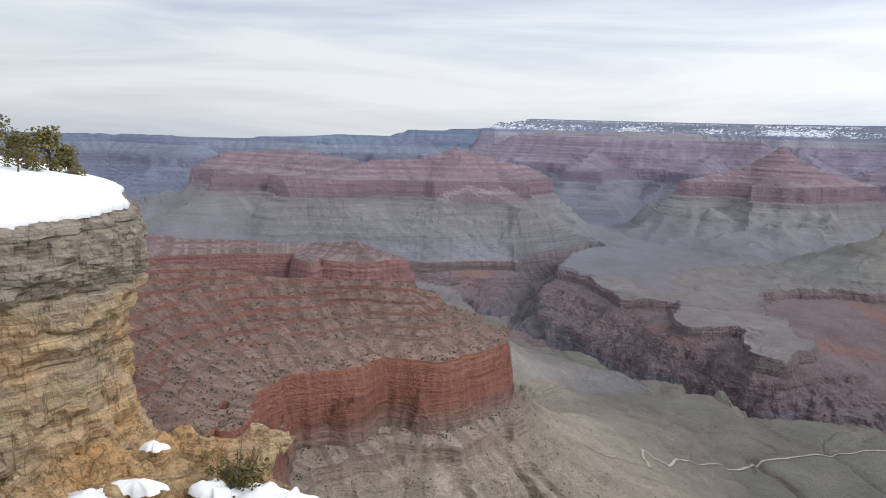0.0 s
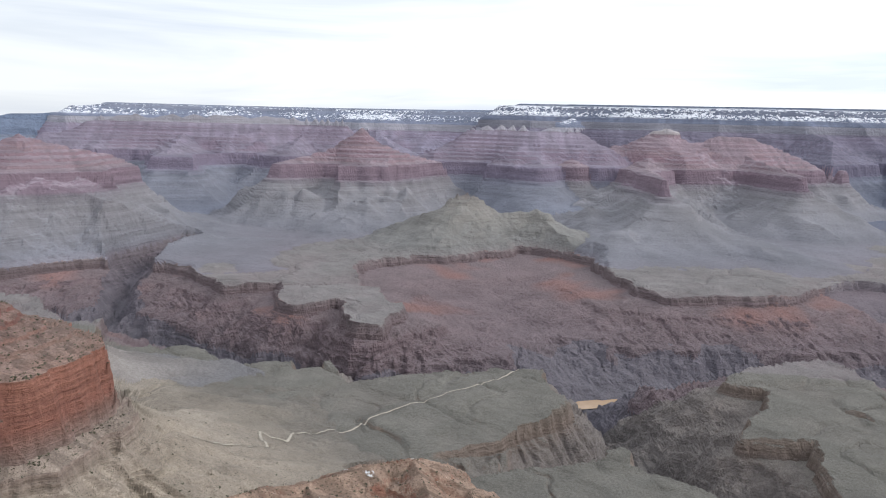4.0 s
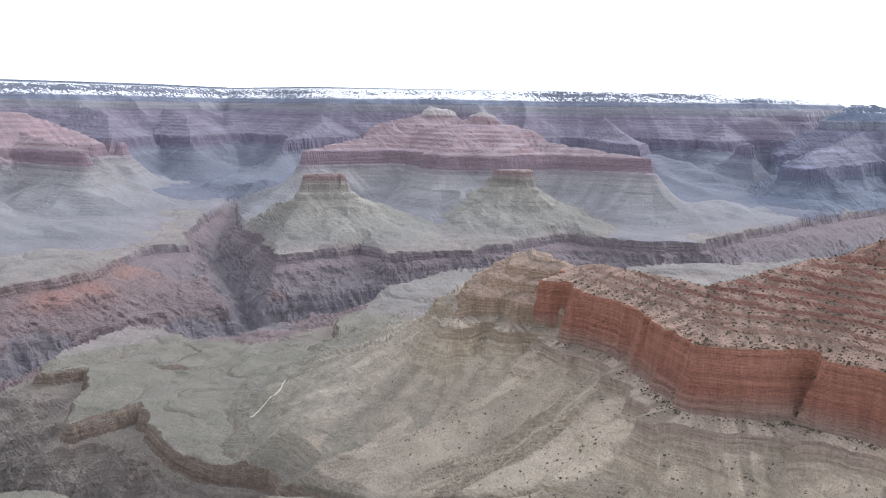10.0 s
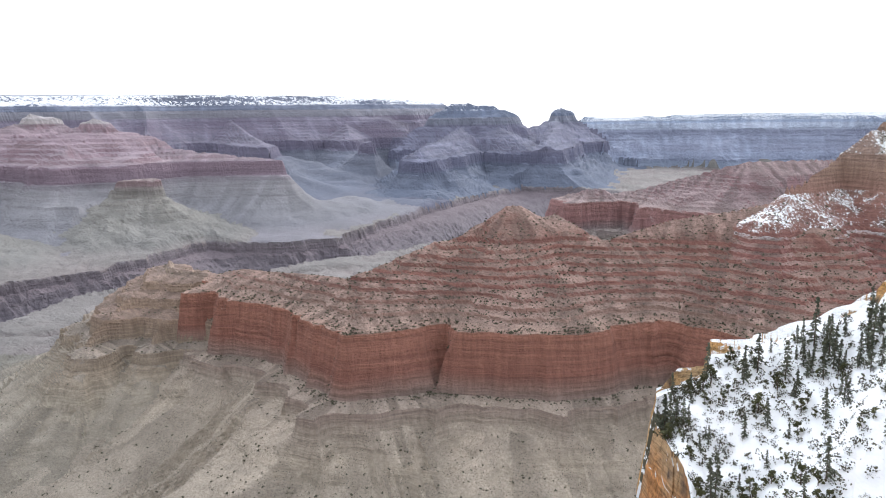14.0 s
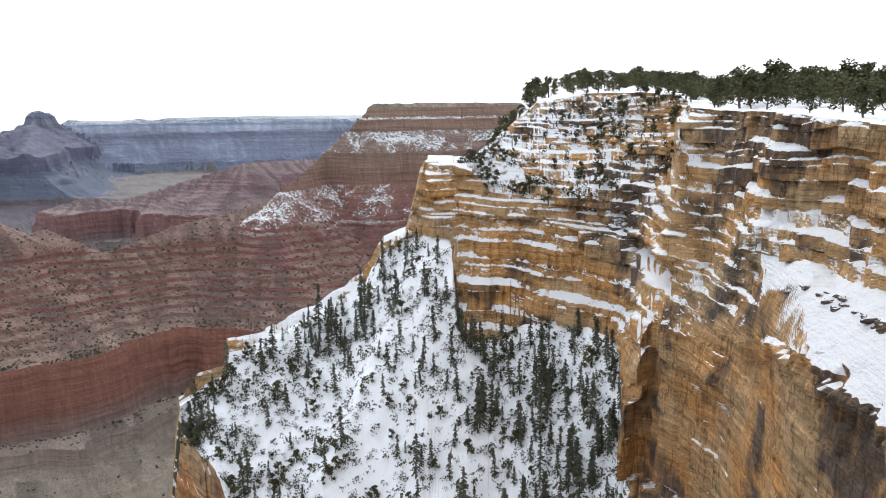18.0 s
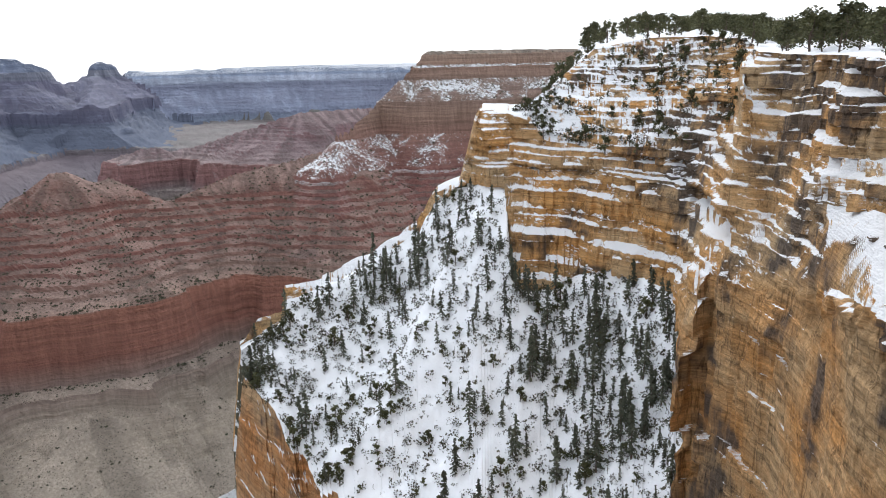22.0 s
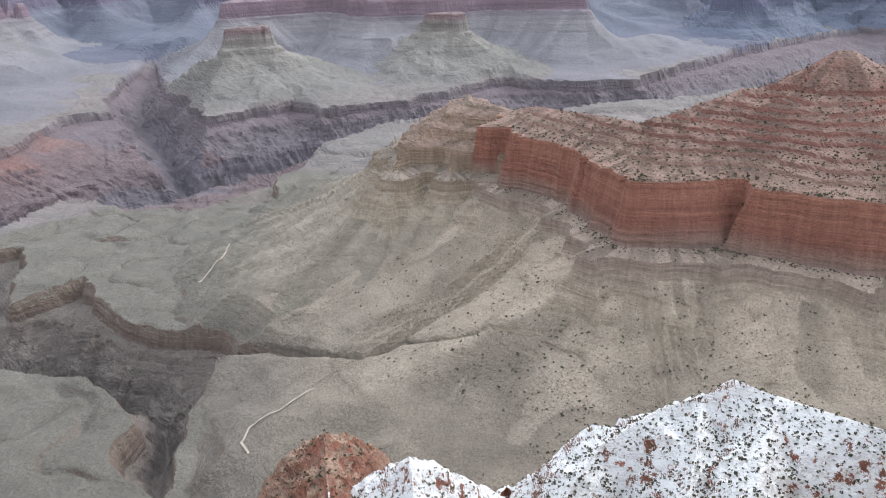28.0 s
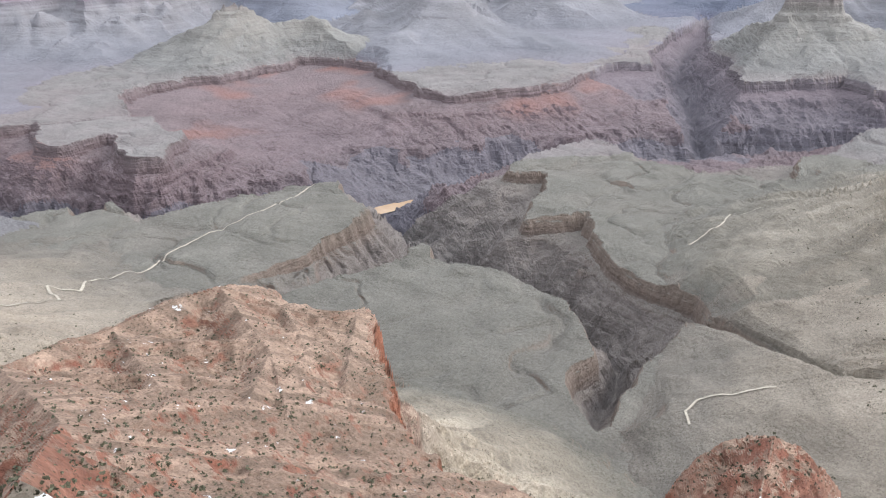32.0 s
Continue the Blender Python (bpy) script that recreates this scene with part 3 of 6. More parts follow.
# shallower washes: x, y, bed height, half width
WASHES = [
    ("side_canyon_north", [(4400, 1950, -1405, 300), (5300, 2500, -1330, 290), (5850, 2880, -1260, 260), (6600, 3180, -1160, 170), (7400, 3470, -1075, 85), (8100, 3750, -1002, 30)]),
    ("shallow_wash", [(1800, 790, -1090, 30), (1704, 528, -1045, 22), (1598, 337, -1035, 16), (1640, 235, -1035, 14), (1599, 149, -1030, 14), (1574, 46, -1022, 12), (1523, -96, -1016, 9), (1443, -180, -1008, 6)]),
    ("sandstone_wash", [(850, 1830, -1010, 50), (1150, 1830, -1050, 90), (1450, 1800, -1110, 120), (1750, 1850, -1230, 150), (1950, 1950, -1310, 150)]),
    ("wash_west", [(520, 5100, -1390, 200), (800, 5900, -1200, 140), (1300, 6500, -1080, 100)]),
]


def wash_height(x, y, ground):
    h = np.full(x.shape, 1e6)
    which = np.zeros(x.shape, int)
    wob = fbm(x / 420, y / 420, 5, 40, 0.6)
    for k, (name, pts) in enumerate(WASHES):
        best = np.full(x.shape, 1e9)
        bed, hw, way = np.zeros(x.shape), np.ones(x.shape), np.zeros(x.shape)
        run = 0.0
        for (ax, ay, az, aw), (bx, by, bz, bw) in zip(pts, pts[1:]):
            ux, uy = bx - ax, by - ay
            t = np.clip(((x - ax) * ux + (y - ay) * uy) / (ux * ux + uy * uy), 0, 1)
            d = np.hypot(x - ax - t * ux, y - ay - t * uy)
            near = d < best
            best = np.where(near, d, best)
            bed, hw = np.where(near, az + (bz - az) * t, bed), np.where(near, aw + (bw - aw) * t, hw)
            way = np.where(near, run + t * math.hypot(ux, uy), way)
            run += math.hypot(ux, uy)
        rib = np.abs(fbm(way / 120 + wob * 0.8, best / 420, 4, 50 + k, 0.6))
        d = np.maximum(best * (1 + 0.25 * rib) + wob * (0.35 if name == 'side_canyon_north' else 0.55) * hw - 0.02 * hw, 0)
        u = d / hw
        lip = np.maximum(-1055, bed + 25)
        z = bed + (lip - bed) * np.clip(u, 0, 1) ** 0.85
        z = z - np.sin(np.clip(u, 0, 1) * math.pi) * (80 if name == 'side_canyon_north' else 230) * np.minimum(hw / 250, 1) * (0.30 - rib)
        z = np.where(u > 1, lip + np.clip((d - hw) / 14, 0, 1) * (-1004 - lip) + np.maximum(d - hw - 14, 0) * (0.7 if name == 'side_canyon_north' else 2.5) + np.maximum(d - hw - 120, 0) ** 2 * 0.002, z)
        if name == 'shallow_wash':
            z = np.where(d < hw * 2.2, ground - (-1002 - bed) * np.interp(d / hw, [0, 0.7, 1.0, 2.2], [1, 0.9, 0.35, 0]), 1e6)
        low = z < h
        h, which = np.where(low, z, h), np.where(low, k, which)
    return h, which


def gorge_height(x, y, ground):
    """Height inside the lips: a sandstone cliff, then ribbed slopes down to the stream beds. Outside, the most that ground may be, so that it runs out gently to the lips."""
    x, y, ground = x.reshape(-1), y.reshape(-1), ground.reshape(-1)
    h = np.full(x.shape, 1e6)
    cap = h.copy()
    ids = np.flatnonzero((x > -2900) & (x < 9700) & (y > -5300) & (y < 6800) & (ground < -380))
    x0, y0 = x[ids], y[ids]
    away = np.hypot(x0, y0)
    amp = np.clip(away / 2600, 0.45, 1.6)
    xm = x0 + amp * (62 * fbm(x0 / 260, y0 / 260, 4, 201) + 16 * fbm(x0 / 50, y0 / 50, 3, 203))
    ym = y0 + amp * (62 * fbm(x0 / 260, y0 / 260, 4, 207) + 16 * fbm(x0 / 50, y0 / 50, 3, 209))
    inside = np.zeros(len(ids), bool)
    for (ax, ay), (bx, by) in zip(LIP, LIP[1:] + LIP[:1]):
        if ay != by:
            inside ^= ((ay > ym) != (by > ym)) & (xm < (bx - ax) * (ym - ay) / (by - ay) + ax)
    keep = inside | (ground[ids] > -985)
    ids, xm, ym, inside = ids[keep], xm[keep], ym[keep], inside[keep]
    d = np.full(len(ids), 1e18)
    for (ax, ay), (bx, by) in zip(LIP, LIP[1:]):
        ux, uy = bx - ax, by - ay
        t = np.clip(((xm - ax) * ux + (ym - ay) * uy) / (ux * ux + uy * uy), 0, 1)
        d = np.minimum(d, (xm - ax - t * ux) ** 2 + (ym - ay - t * uy) ** 2)
    d = np.sqrt(d)
    cap[ids[~inside]] = -1000 + 0.6 * d[~inside] + 0.0012 * d[~inside] ** 2
    ids, xm, ym, d = ids[inside], xm[inside], ym[inside], d[inside]
    axis, bed, way = np.full(len(ids), 1e9), np.zeros(len(ids)), np.zeros(len(ids))
    run = 0.0
    for pts in BEDS:
        for (ax, ay, az), (bx, by, bz) in zip(pts, pts[1:]):
            ux, uy = bx - ax, by - ay
            t = np.clip(((xm - ax) * ux + (ym - ay) * uy) / (ux * ux + uy * uy), 0, 1)
            e = np.hypot(xm - ax - t * ux, ym - ay - t * uy)
            near = e < axis
            axis, bed, way = np.where(near, e, axis), np.where(near, az + (bz - az) * t, bed), np.where(near, run + t * math.hypot(ux, uy), way)
            run += math.hypot(ux, uy)
    w = axis / (axis + d)
    rib = np.abs(fbm(xm / 170, ym / 170, 5, 231, 0.6))
    rill = np.abs(fbm(way / 95 + xm / 700, axis / 600, 4, 233, 0.6))
    w = np.clip(w + np.sin(np.pi * w) * (0.42 * rib + 0.30 * rill - 0.15) * np.minimum(1, 330 / (axis + d)), 0, 1)
    foot = np.maximum(bed + 10, -1056)
    z = bed + (foot - bed) * np.interp(w, [0, 0.05, 0.42, 0.5, 0.75, 0.8, 1], [0, 0.01, 0.56, 0.60, 0.80, 0.87, 1])
    cliff = np.interp(d, [0, 7, 10, 18], [-1002, -1022, -1024, -1056])
    h[ids] = np.where(d < 18, np.maximum(cliff, z), z)
    return h, cap


def canyon_height(x, y):
    """Height at x, y (metres, unscaled), and which landform it belongs to (-1: the flats, -2 - k: wash k)."""
    big, mid, small = fbm(x / 900, y / 900, 4, 1), fbm(x / 260, y / 260, 4, 11), fbm(x / 70, y / 70, 4, 21)
    north = np.clip((y * 0.55 + x * 0.5 - 2400) / 1500, 0, 1)
    h = -1003 + 26 * mid + 40 * np.maximum(big, 0) + 6 * small
    wx, wy = x + 160 * mid, y + 160 * big
    for size, deep, seed in ((700, 15, 61), (330, 8, 66)):
        h = h - deep * np.exp(-(fbm(wx / size, wy / size, 3, seed) / 0.045) ** 2)
    label, chute = np.full(x.shape, -1), 0.2 * fbm(wx / 90, wy / 90, 4, 31)
    xf, yf, hf, lf, bigf, smallf, cf = (v.reshape(-1) for v in (x, y, h, label, big, small, chute))
    for k, (name, lab, cat, mat, prof, shift, rough, stretch, spines) in enumerate(FORMS):
        reach = 1500 * stretch + 400 + rough
        if any(prof is p for p in (P_NORTH, P_RIM, P_KNOB)):
            reach = 3300 * stretch
        for pts in spines:
            for p, q in zip(pts, pts[1:]):
                m = (x > min(p[0], q[0]) - reach) & (x < max(p[0], q[0]) + reach) & (y > min(p[1], q[1]) - reach) & (y < max(p[1], q[1]) + reach)
                if not m.any():
                    continue
                ids = np.flatnonzero(m)
                xm, ym = xf[ids], yf[ids]
                d, top, along = segment_distance(xm, ym, p, q)
                if prof is P_RIM and min(p[2], q[2]) > 180:
                    d = np.maximum(d - 200, 0)  # a plateau, not a crest
                best = fall(prof, np.maximum(d * 0.82 - rough * 1.6 - 8, 0) / stretch, top, shift)
                keep = best > hf[ids]
                ids, xm, ym, d, top, along = ids[keep], xm[keep], ym[keep], d[keep], top[keep], along[keep]
                if not len(ids):
                    continue
                w = rough * 3.2
                grow = np.clip(d / (rough * 2.0), 0, 1)
                far = any(prof is p for p in (P_NORTH, P_RIM, P_KNOB))
                alcove = fbm(xm / w, ym / w, 4, 60 + k, 0.5)
                rib = np.abs(fbm(xm / (w * 0.6), ym / (w * 0.6), 3, 80 + k, 0.5))
                rill = np.abs(vnoise(along / max(40, rough * 1.0), d / 1500, 5)) + 0.5 * np.abs(vnoise(along / max(16, rough * 0.3), d / 900, 15))
                fine = 0 if far else 9 * smallf[ids]
                dd = d * (1 + 0.3 * grow * bigf[ids]) + rough * grow * ((1.9 * alcove + 1.3 * rib - 0.4) if far else (1.5 * alcove + 1.2 * rib - 0.25)) + fine * np.clip(d / 30, 0.1, 1)
                z = fall(prof, np.maximum(dd, 0) / stretch, top, shift)
                foot = -600 if far else -690
                z = z - (85 * min(1, rough / 200) if far else 85) * rill * np.clip((foot - z) / 60, 0, 1) * np.clip((z + 1020) / 150, 0, 1)
                up = z > hf[ids]
                hf[ids[up]], lf[ids[up]] = z[up], k
                run = (vnoise(along / (60 if far else 17), d / 900, 35) + 0.8 * vnoise(along / (22 if far else 6.5), d / 420, 45))
                cf[ids[up]] = run[up] * (0.4 if far else 1.0) * np.clip((z[up] + 975) / 130, 0.2, 1)
    g, which = wash_height(x, y, h)
    deep, cap = (v.reshape(x.shape) for v in gorge_height(x, y, h))
    h = np.minimum(h, cap)
    which = np.where(deep < g, len(WASHES), which)
    g = np.minimum(g, deep)
    cut = g < h
    return np.where(cut, g, h), np.where(cut & ((g < -1002) | (label < 0)), -2 - which, label), chute


# the ground's grid: headings by distances, with the distances packed where cliffs and slopes show from the camera
AZ0, AZ1, COLS, ROWS_N = 35.0, -160.0, 1260, 620
rr = np.geomspace(330, 15400, 4000)
dens = np.gradient(np.log(rr)) / np.log(15400 / 330) * 0.55
bend = 1000 / (rr ** 2 + 1e6) * np.gradient(rr)
dens = dens + 0.45 * bend / bend.sum()
cum = np.concatenate([[0], np.cumsum(dens)[:-1]])
r_c = np.interp(np.linspace(0, cum[-1], 640), cum, rr)
a_c = np.radians(np.linspace(AZ0, AZ1, 400))
z_c = canyon_height(-np.sin(a_c)[:, None] * r_c[None], np.cos(a_c)[:, None] * r_c[None])[0]
lift = np.arctan2(z_c, r_c[None])
rise = np.diff(np.maximum.accumulate(lift, 1), axis=1, prepend=lift[:, :1])
rise = rise / rise.sum(1, keepdims=True)
even = np.gradient(r_c) * np.interp(r_c, rr, dens / np.gradient(rr))
rise = 0.72 * rise + 0.28 * even[None] / even.sum()
pad = np.pad(rise, ((4, 4), (1, 1)), mode="edge")
rise = sum(pad[k:k + 400, m:m + 640] for k in range(9) for m in range(3)) / 27
heap = np.cumsum(rise, 1)
heap = (heap - heap[:, :1]) / (heap[:, -1:] - heap[:, :1])
packed = np.array([np.interp(np.linspace(0, 1, ROWS_N), h, r_c) for h in heap])
A_COLS = np.radians(np.linspace(AZ0, AZ1, COLS))
R_GRID = np.array([np.interp(-A_COLS, -a_c, packed[:, k]) for k in range(ROWS_N)]).T
GX, GY = (np.ascontiguousarray(v[:, None] * R_GRID) for v in (-np.sin(A_COLS), np.cos(A_COLS)))
GZ, GL, G_CHUTE = canyon_height(GX, GY)
G_CHUTE = G_CHUTE.reshape(-1)


def mesh_from(name, verts, quads, material, smooth=False):
    me = bpy.data.meshes.new(name)
    me.vertices.add(len(verts))
    me.vertices.foreach_set("co", np.ascontiguousarray(verts, dtype=np.float32).ravel())
    n = quads.shape[1]
    me.loops.add(len(quads) * n)
    me.loops.foreach_set("vertex_index", np.ascontiguousarray(quads, dtype=np.int32).ravel())
    me.polygons.add(len(quads))
    me.polygons.foreach_set("loop_start", np.arange(0, len(quads) * n, n, dtype=np.int32))
    me.polygons.foreach_set("loop_total", np.full(len(quads), n, dtype=np.int32))
    me.update(calc_edges=True)
    me.polygons.foreach_set("use_smooth", np.full(len(quads), smooth))
    me.materials.append(material)
    return me


def sub_mesh(name, verts, quads, material, smooth=False):
    used, back = np.unique(quads, return_inverse=True)
    me = mesh_from(name, verts[used], back.reshape(quads.shape), material, smooth)
    me.attributes.new("chute", "FLOAT", "POINT").data.foreach_set("value", G_CHUTE[used].astype(np.float32))
    return me


G_VERTS = np.stack([GX * S, GY * S, GZ * S], -1).reshape(-1, 3)
idx = np.arange(COLS * ROWS_N).reshape(COLS, ROWS_N)
G_QUADS = np.stack([idx[:-1, :-1], idx[:-1, 1:], idx[1:, 1:], idx[1:, :-1]], -1).reshape(-1, 4)[:, ::-1]
q_label = GL[:-1, :-1].reshape(-1)
q_z = GZ.reshape(-1)[G_QUADS].mean(1)
q_north = ((GX * 0.62 + GY * 0.78) > 3250)[:-1, :-1].reshape(-1) | ((GX > 3600)[:-1, :-1].reshape(-1))

BASIN = (q_label == -2 - len(WASHES)) & (q_z > -1245 + 130 * vnoise(GX / 210, GY / 210, 5)[:-1, :-1].reshape(-1)) & q_north & (GX < 4700)[:-1, :-1].reshape(-1)
# flats and washes: one ground sheet, in pieces that meet edge to edge
for name, lab, pick, mat in (
    ("ground", "olive-grey shale flats with faint trails", (q_label == -1) & ~q_north, M_TONTO),
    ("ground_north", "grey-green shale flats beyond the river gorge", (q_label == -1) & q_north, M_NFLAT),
    ("ground_gorge", "dark steep inner gorge walls below a brown ledge", (q_label < -1) & ~q_north & ~BASIN, M_TONTO),
    ("ground_basin", "purple-red shale slopes under a brown ledge", BASIN, M_BASIN),
    ("ground_gorge_north", "dark gorge walls beyond the river", (q_label < -1) & q_north & ~BASIN, M_NGORGE),
):
    if pick.any():
        tagged(new(name, sub_mesh(name, G_VERTS, G_QUADS[pick], mat)), lab, "canyon floor", kind="structure")

BANDS_S = (("rim_cliff", -258, 2000), ("ledge_slope", -500, -258), ("red_cliff", -690, -500), ("talus_slope", -5000, -690))
BANDS_N = (("rim_cliff", -45, 2000), ("ledge_slope", -415, -45), ("red_cliff", -590, -415), ("talus_slope", -5000, -590))
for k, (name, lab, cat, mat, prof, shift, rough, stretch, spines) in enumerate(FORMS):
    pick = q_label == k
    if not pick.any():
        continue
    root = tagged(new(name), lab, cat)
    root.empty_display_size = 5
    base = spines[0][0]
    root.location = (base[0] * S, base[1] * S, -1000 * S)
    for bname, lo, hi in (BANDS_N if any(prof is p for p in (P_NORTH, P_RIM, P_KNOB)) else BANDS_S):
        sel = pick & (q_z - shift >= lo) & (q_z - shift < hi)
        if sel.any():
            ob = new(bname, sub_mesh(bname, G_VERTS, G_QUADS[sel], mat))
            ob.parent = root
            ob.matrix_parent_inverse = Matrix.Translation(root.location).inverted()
# ---- the near rim: snowy limestone cliffs ----
def limestone(name, warm, pale, dark, snow=0.96, scale=1.0, stain=0.5, grey_above=None):
    """Buff bedded limestone with dark water stains; snow lies on what faces up."""
    n = Nodes(name)
    big = n.noise(0.06 * scale, 5, (1, 1, 1.6), 0.6)
    col = n.mix(n.range(big, 0.38, 0.62), warm, pale)
    if grey_above is not None:
        lift = n.math("ADD", n.z, n.math("MULTIPLY", n.noise(0.9, 4), 0.7))
        col = n.mix(n.range(lift, grey_above, grey_above + 0.35), col, (0.42, 0.36, 0.285))
    bed = n.noise(0.9 * scale, 5, (0.05, 0.05, 1.3), 0.7)
    col = n.scale(col, n.range(bed, 0.32, 0.68, 0.58, 1.25))
    run = n.noise(0.22 * scale, 5, (1, 1, 0.16), 0.65)
    patch = n.noise(0.035 * scale, 4, (1, 1, 1.5), 0.6)
    wet = n.math("MULTIPLY", n.range(run, 0.36, 0.52), n.range(patch, 0.66 - 0.13 * stain, 0.72 - 0.13 * stain))
    col = n.mix(n.math("MULTIPLY", wet, 0.88), col, dark)
    joint = n.math("ABSOLUTE", n.math("SUBTRACT", n.noise(0.35 * scale, 4, (1, 1, 0.14), 0.6), 0.5))
    col = n.scale(col, n.range(joint, 0.0, 0.02, 0.5, 1.0))
    seam = n.math("ABSOLUTE", n.math("SUBTRACT", n.noise(0.42 * scale, 3, (0.09, 0.09, 1.0), 0.6), 0.5))
    col = n.scale(col, n.range(seam, 0.0, 0.018, 0.62, 1.0))
    crack = n.range(n.cells(0.5 * scale, (1, 1, 1.8)), 0.0, 0.9, 0.82, 1.1)
    col = n.scale(col, crack)
    col = n.scale(col, n.range(n.noise(3.0 * scale, 4, (1, 1, 1), 0.75), 0.3, 0.7, 0.78, 1.22))
    if snow:
        lie = n.range(n.math("ADD", n.nz, n.math("MULTIPLY", n.noise(0.22 * scale, 5, (1, 1, 1), 0.65), 0.8)), snow, snow + 0.07)
        col = n.mix(lie, col, (0.92, 0.93, 0.95))
    n.bump(n.math("ADD", n.noise(1.2 * scale, 7, (1, 1, 1.5), 0.7), bed), 0.9, 0.9 / scale)
    return n.done(col)


def snow_cover(name, scale=1.0, bare=0.0, soil=(0.22, 0.12, 0.08)):
    n = Nodes(name)
    col = n.scale((0.93, 0.94, 0.96), n.range(n.noise(0.25 * scale, 4), 0.3, 0.7, 0.93, 1.03))
    if bare:
        hole = n.range(n.math("ADD", n.noise(0.45 * scale, 5, (1, 1, 1), 0.7), n.math("MULTIPLY", n.nz, -0.25)), 0.50 - bare, 0.53 - bare)
        col = n.mix(hole, col, soil)
    n.bump(n.noise(0.8 * scale, 5), 0.35, 0.6 / scale)
    n.put(n.bsdf.inputs["Subsurface Weight"], 0.0)
    return n.done(col, 0.75)


M_LIME = limestone("buff_limestone", (0.62, 0.325, 0.115), (0.56, 0.385, 0.215), (0.085, 0.07, 0.062), stain=1.3, snow=1.06)
M_LIME_FACE = limestone("orange_limestone", (0.60, 0.30, 0.105), (0.56, 0.365, 0.19), (0.085, 0.07, 0.062), stain=0.95, snow=1.34)
M_LIME_BAY = limestone("snowy_limestone", (0.62, 0.325, 0.115), (0.56, 0.385, 0.215), (0.085, 0.07, 0.062), snow=1.04, stain=1.1)
M_BENCH = limestone("bench_limestone", (0.62, 0.325, 0.115), (0.56, 0.385, 0.215), (0.085, 0.07, 0.062), snow=0.80, stain=1.3)
M_LIME_RED = limestone("orange_sandstone", (0.56, 0.26, 0.10), (0.55, 0.36, 0.20), (0.13, 0.09, 0.07), stain=0.4, snow=1.0)
M_SNOW = snow_cover("snow")
M_SNOWSLOPE = snow_cover("patchy_snow", 1.0, 0.055, (0.10, 0.09, 0.06))


def at(az, r, z):
    x, y = heading(az, r)
    return x, y, z


def resample(ctrl, step):
    """Even points along a line of control rows (x, y, and any further values), gently rounded."""
    c = np.array(ctrl, float)
    d = np.concatenate([[0], np.cumsum(np.hypot(*np.diff(c[:, :2], axis=0).T))])
    s = np.arange(0, d[-1], step)
    out = np.stack([np.interp(s, d, c[:, k]) for k in range(c.shape[1])], 1)
    k = max(1, int(1.2 / step))
    pad = np.concatenate([np.repeat(out[:1], k, 0), out, np.repeat(out[-1:], k, 0)])
    return s, np.stack([np.convolve(pad[:, j], np.ones(2 * k + 1) / (2 * k + 1), "valid") for j in range(out.shape[1])], 1)


def grid_quads(a, b):
    i = np.arange(a * b).reshape(a, b)
    return np.stack([i[:-1, :-1], i[1:, :-1], i[1:, 1:], i[:-1, 1:]], -1).reshape(-1, 4)


def dep_row(k):
    """Beds share their joints in groups of about six."""
    return (k // 6) * 1.37


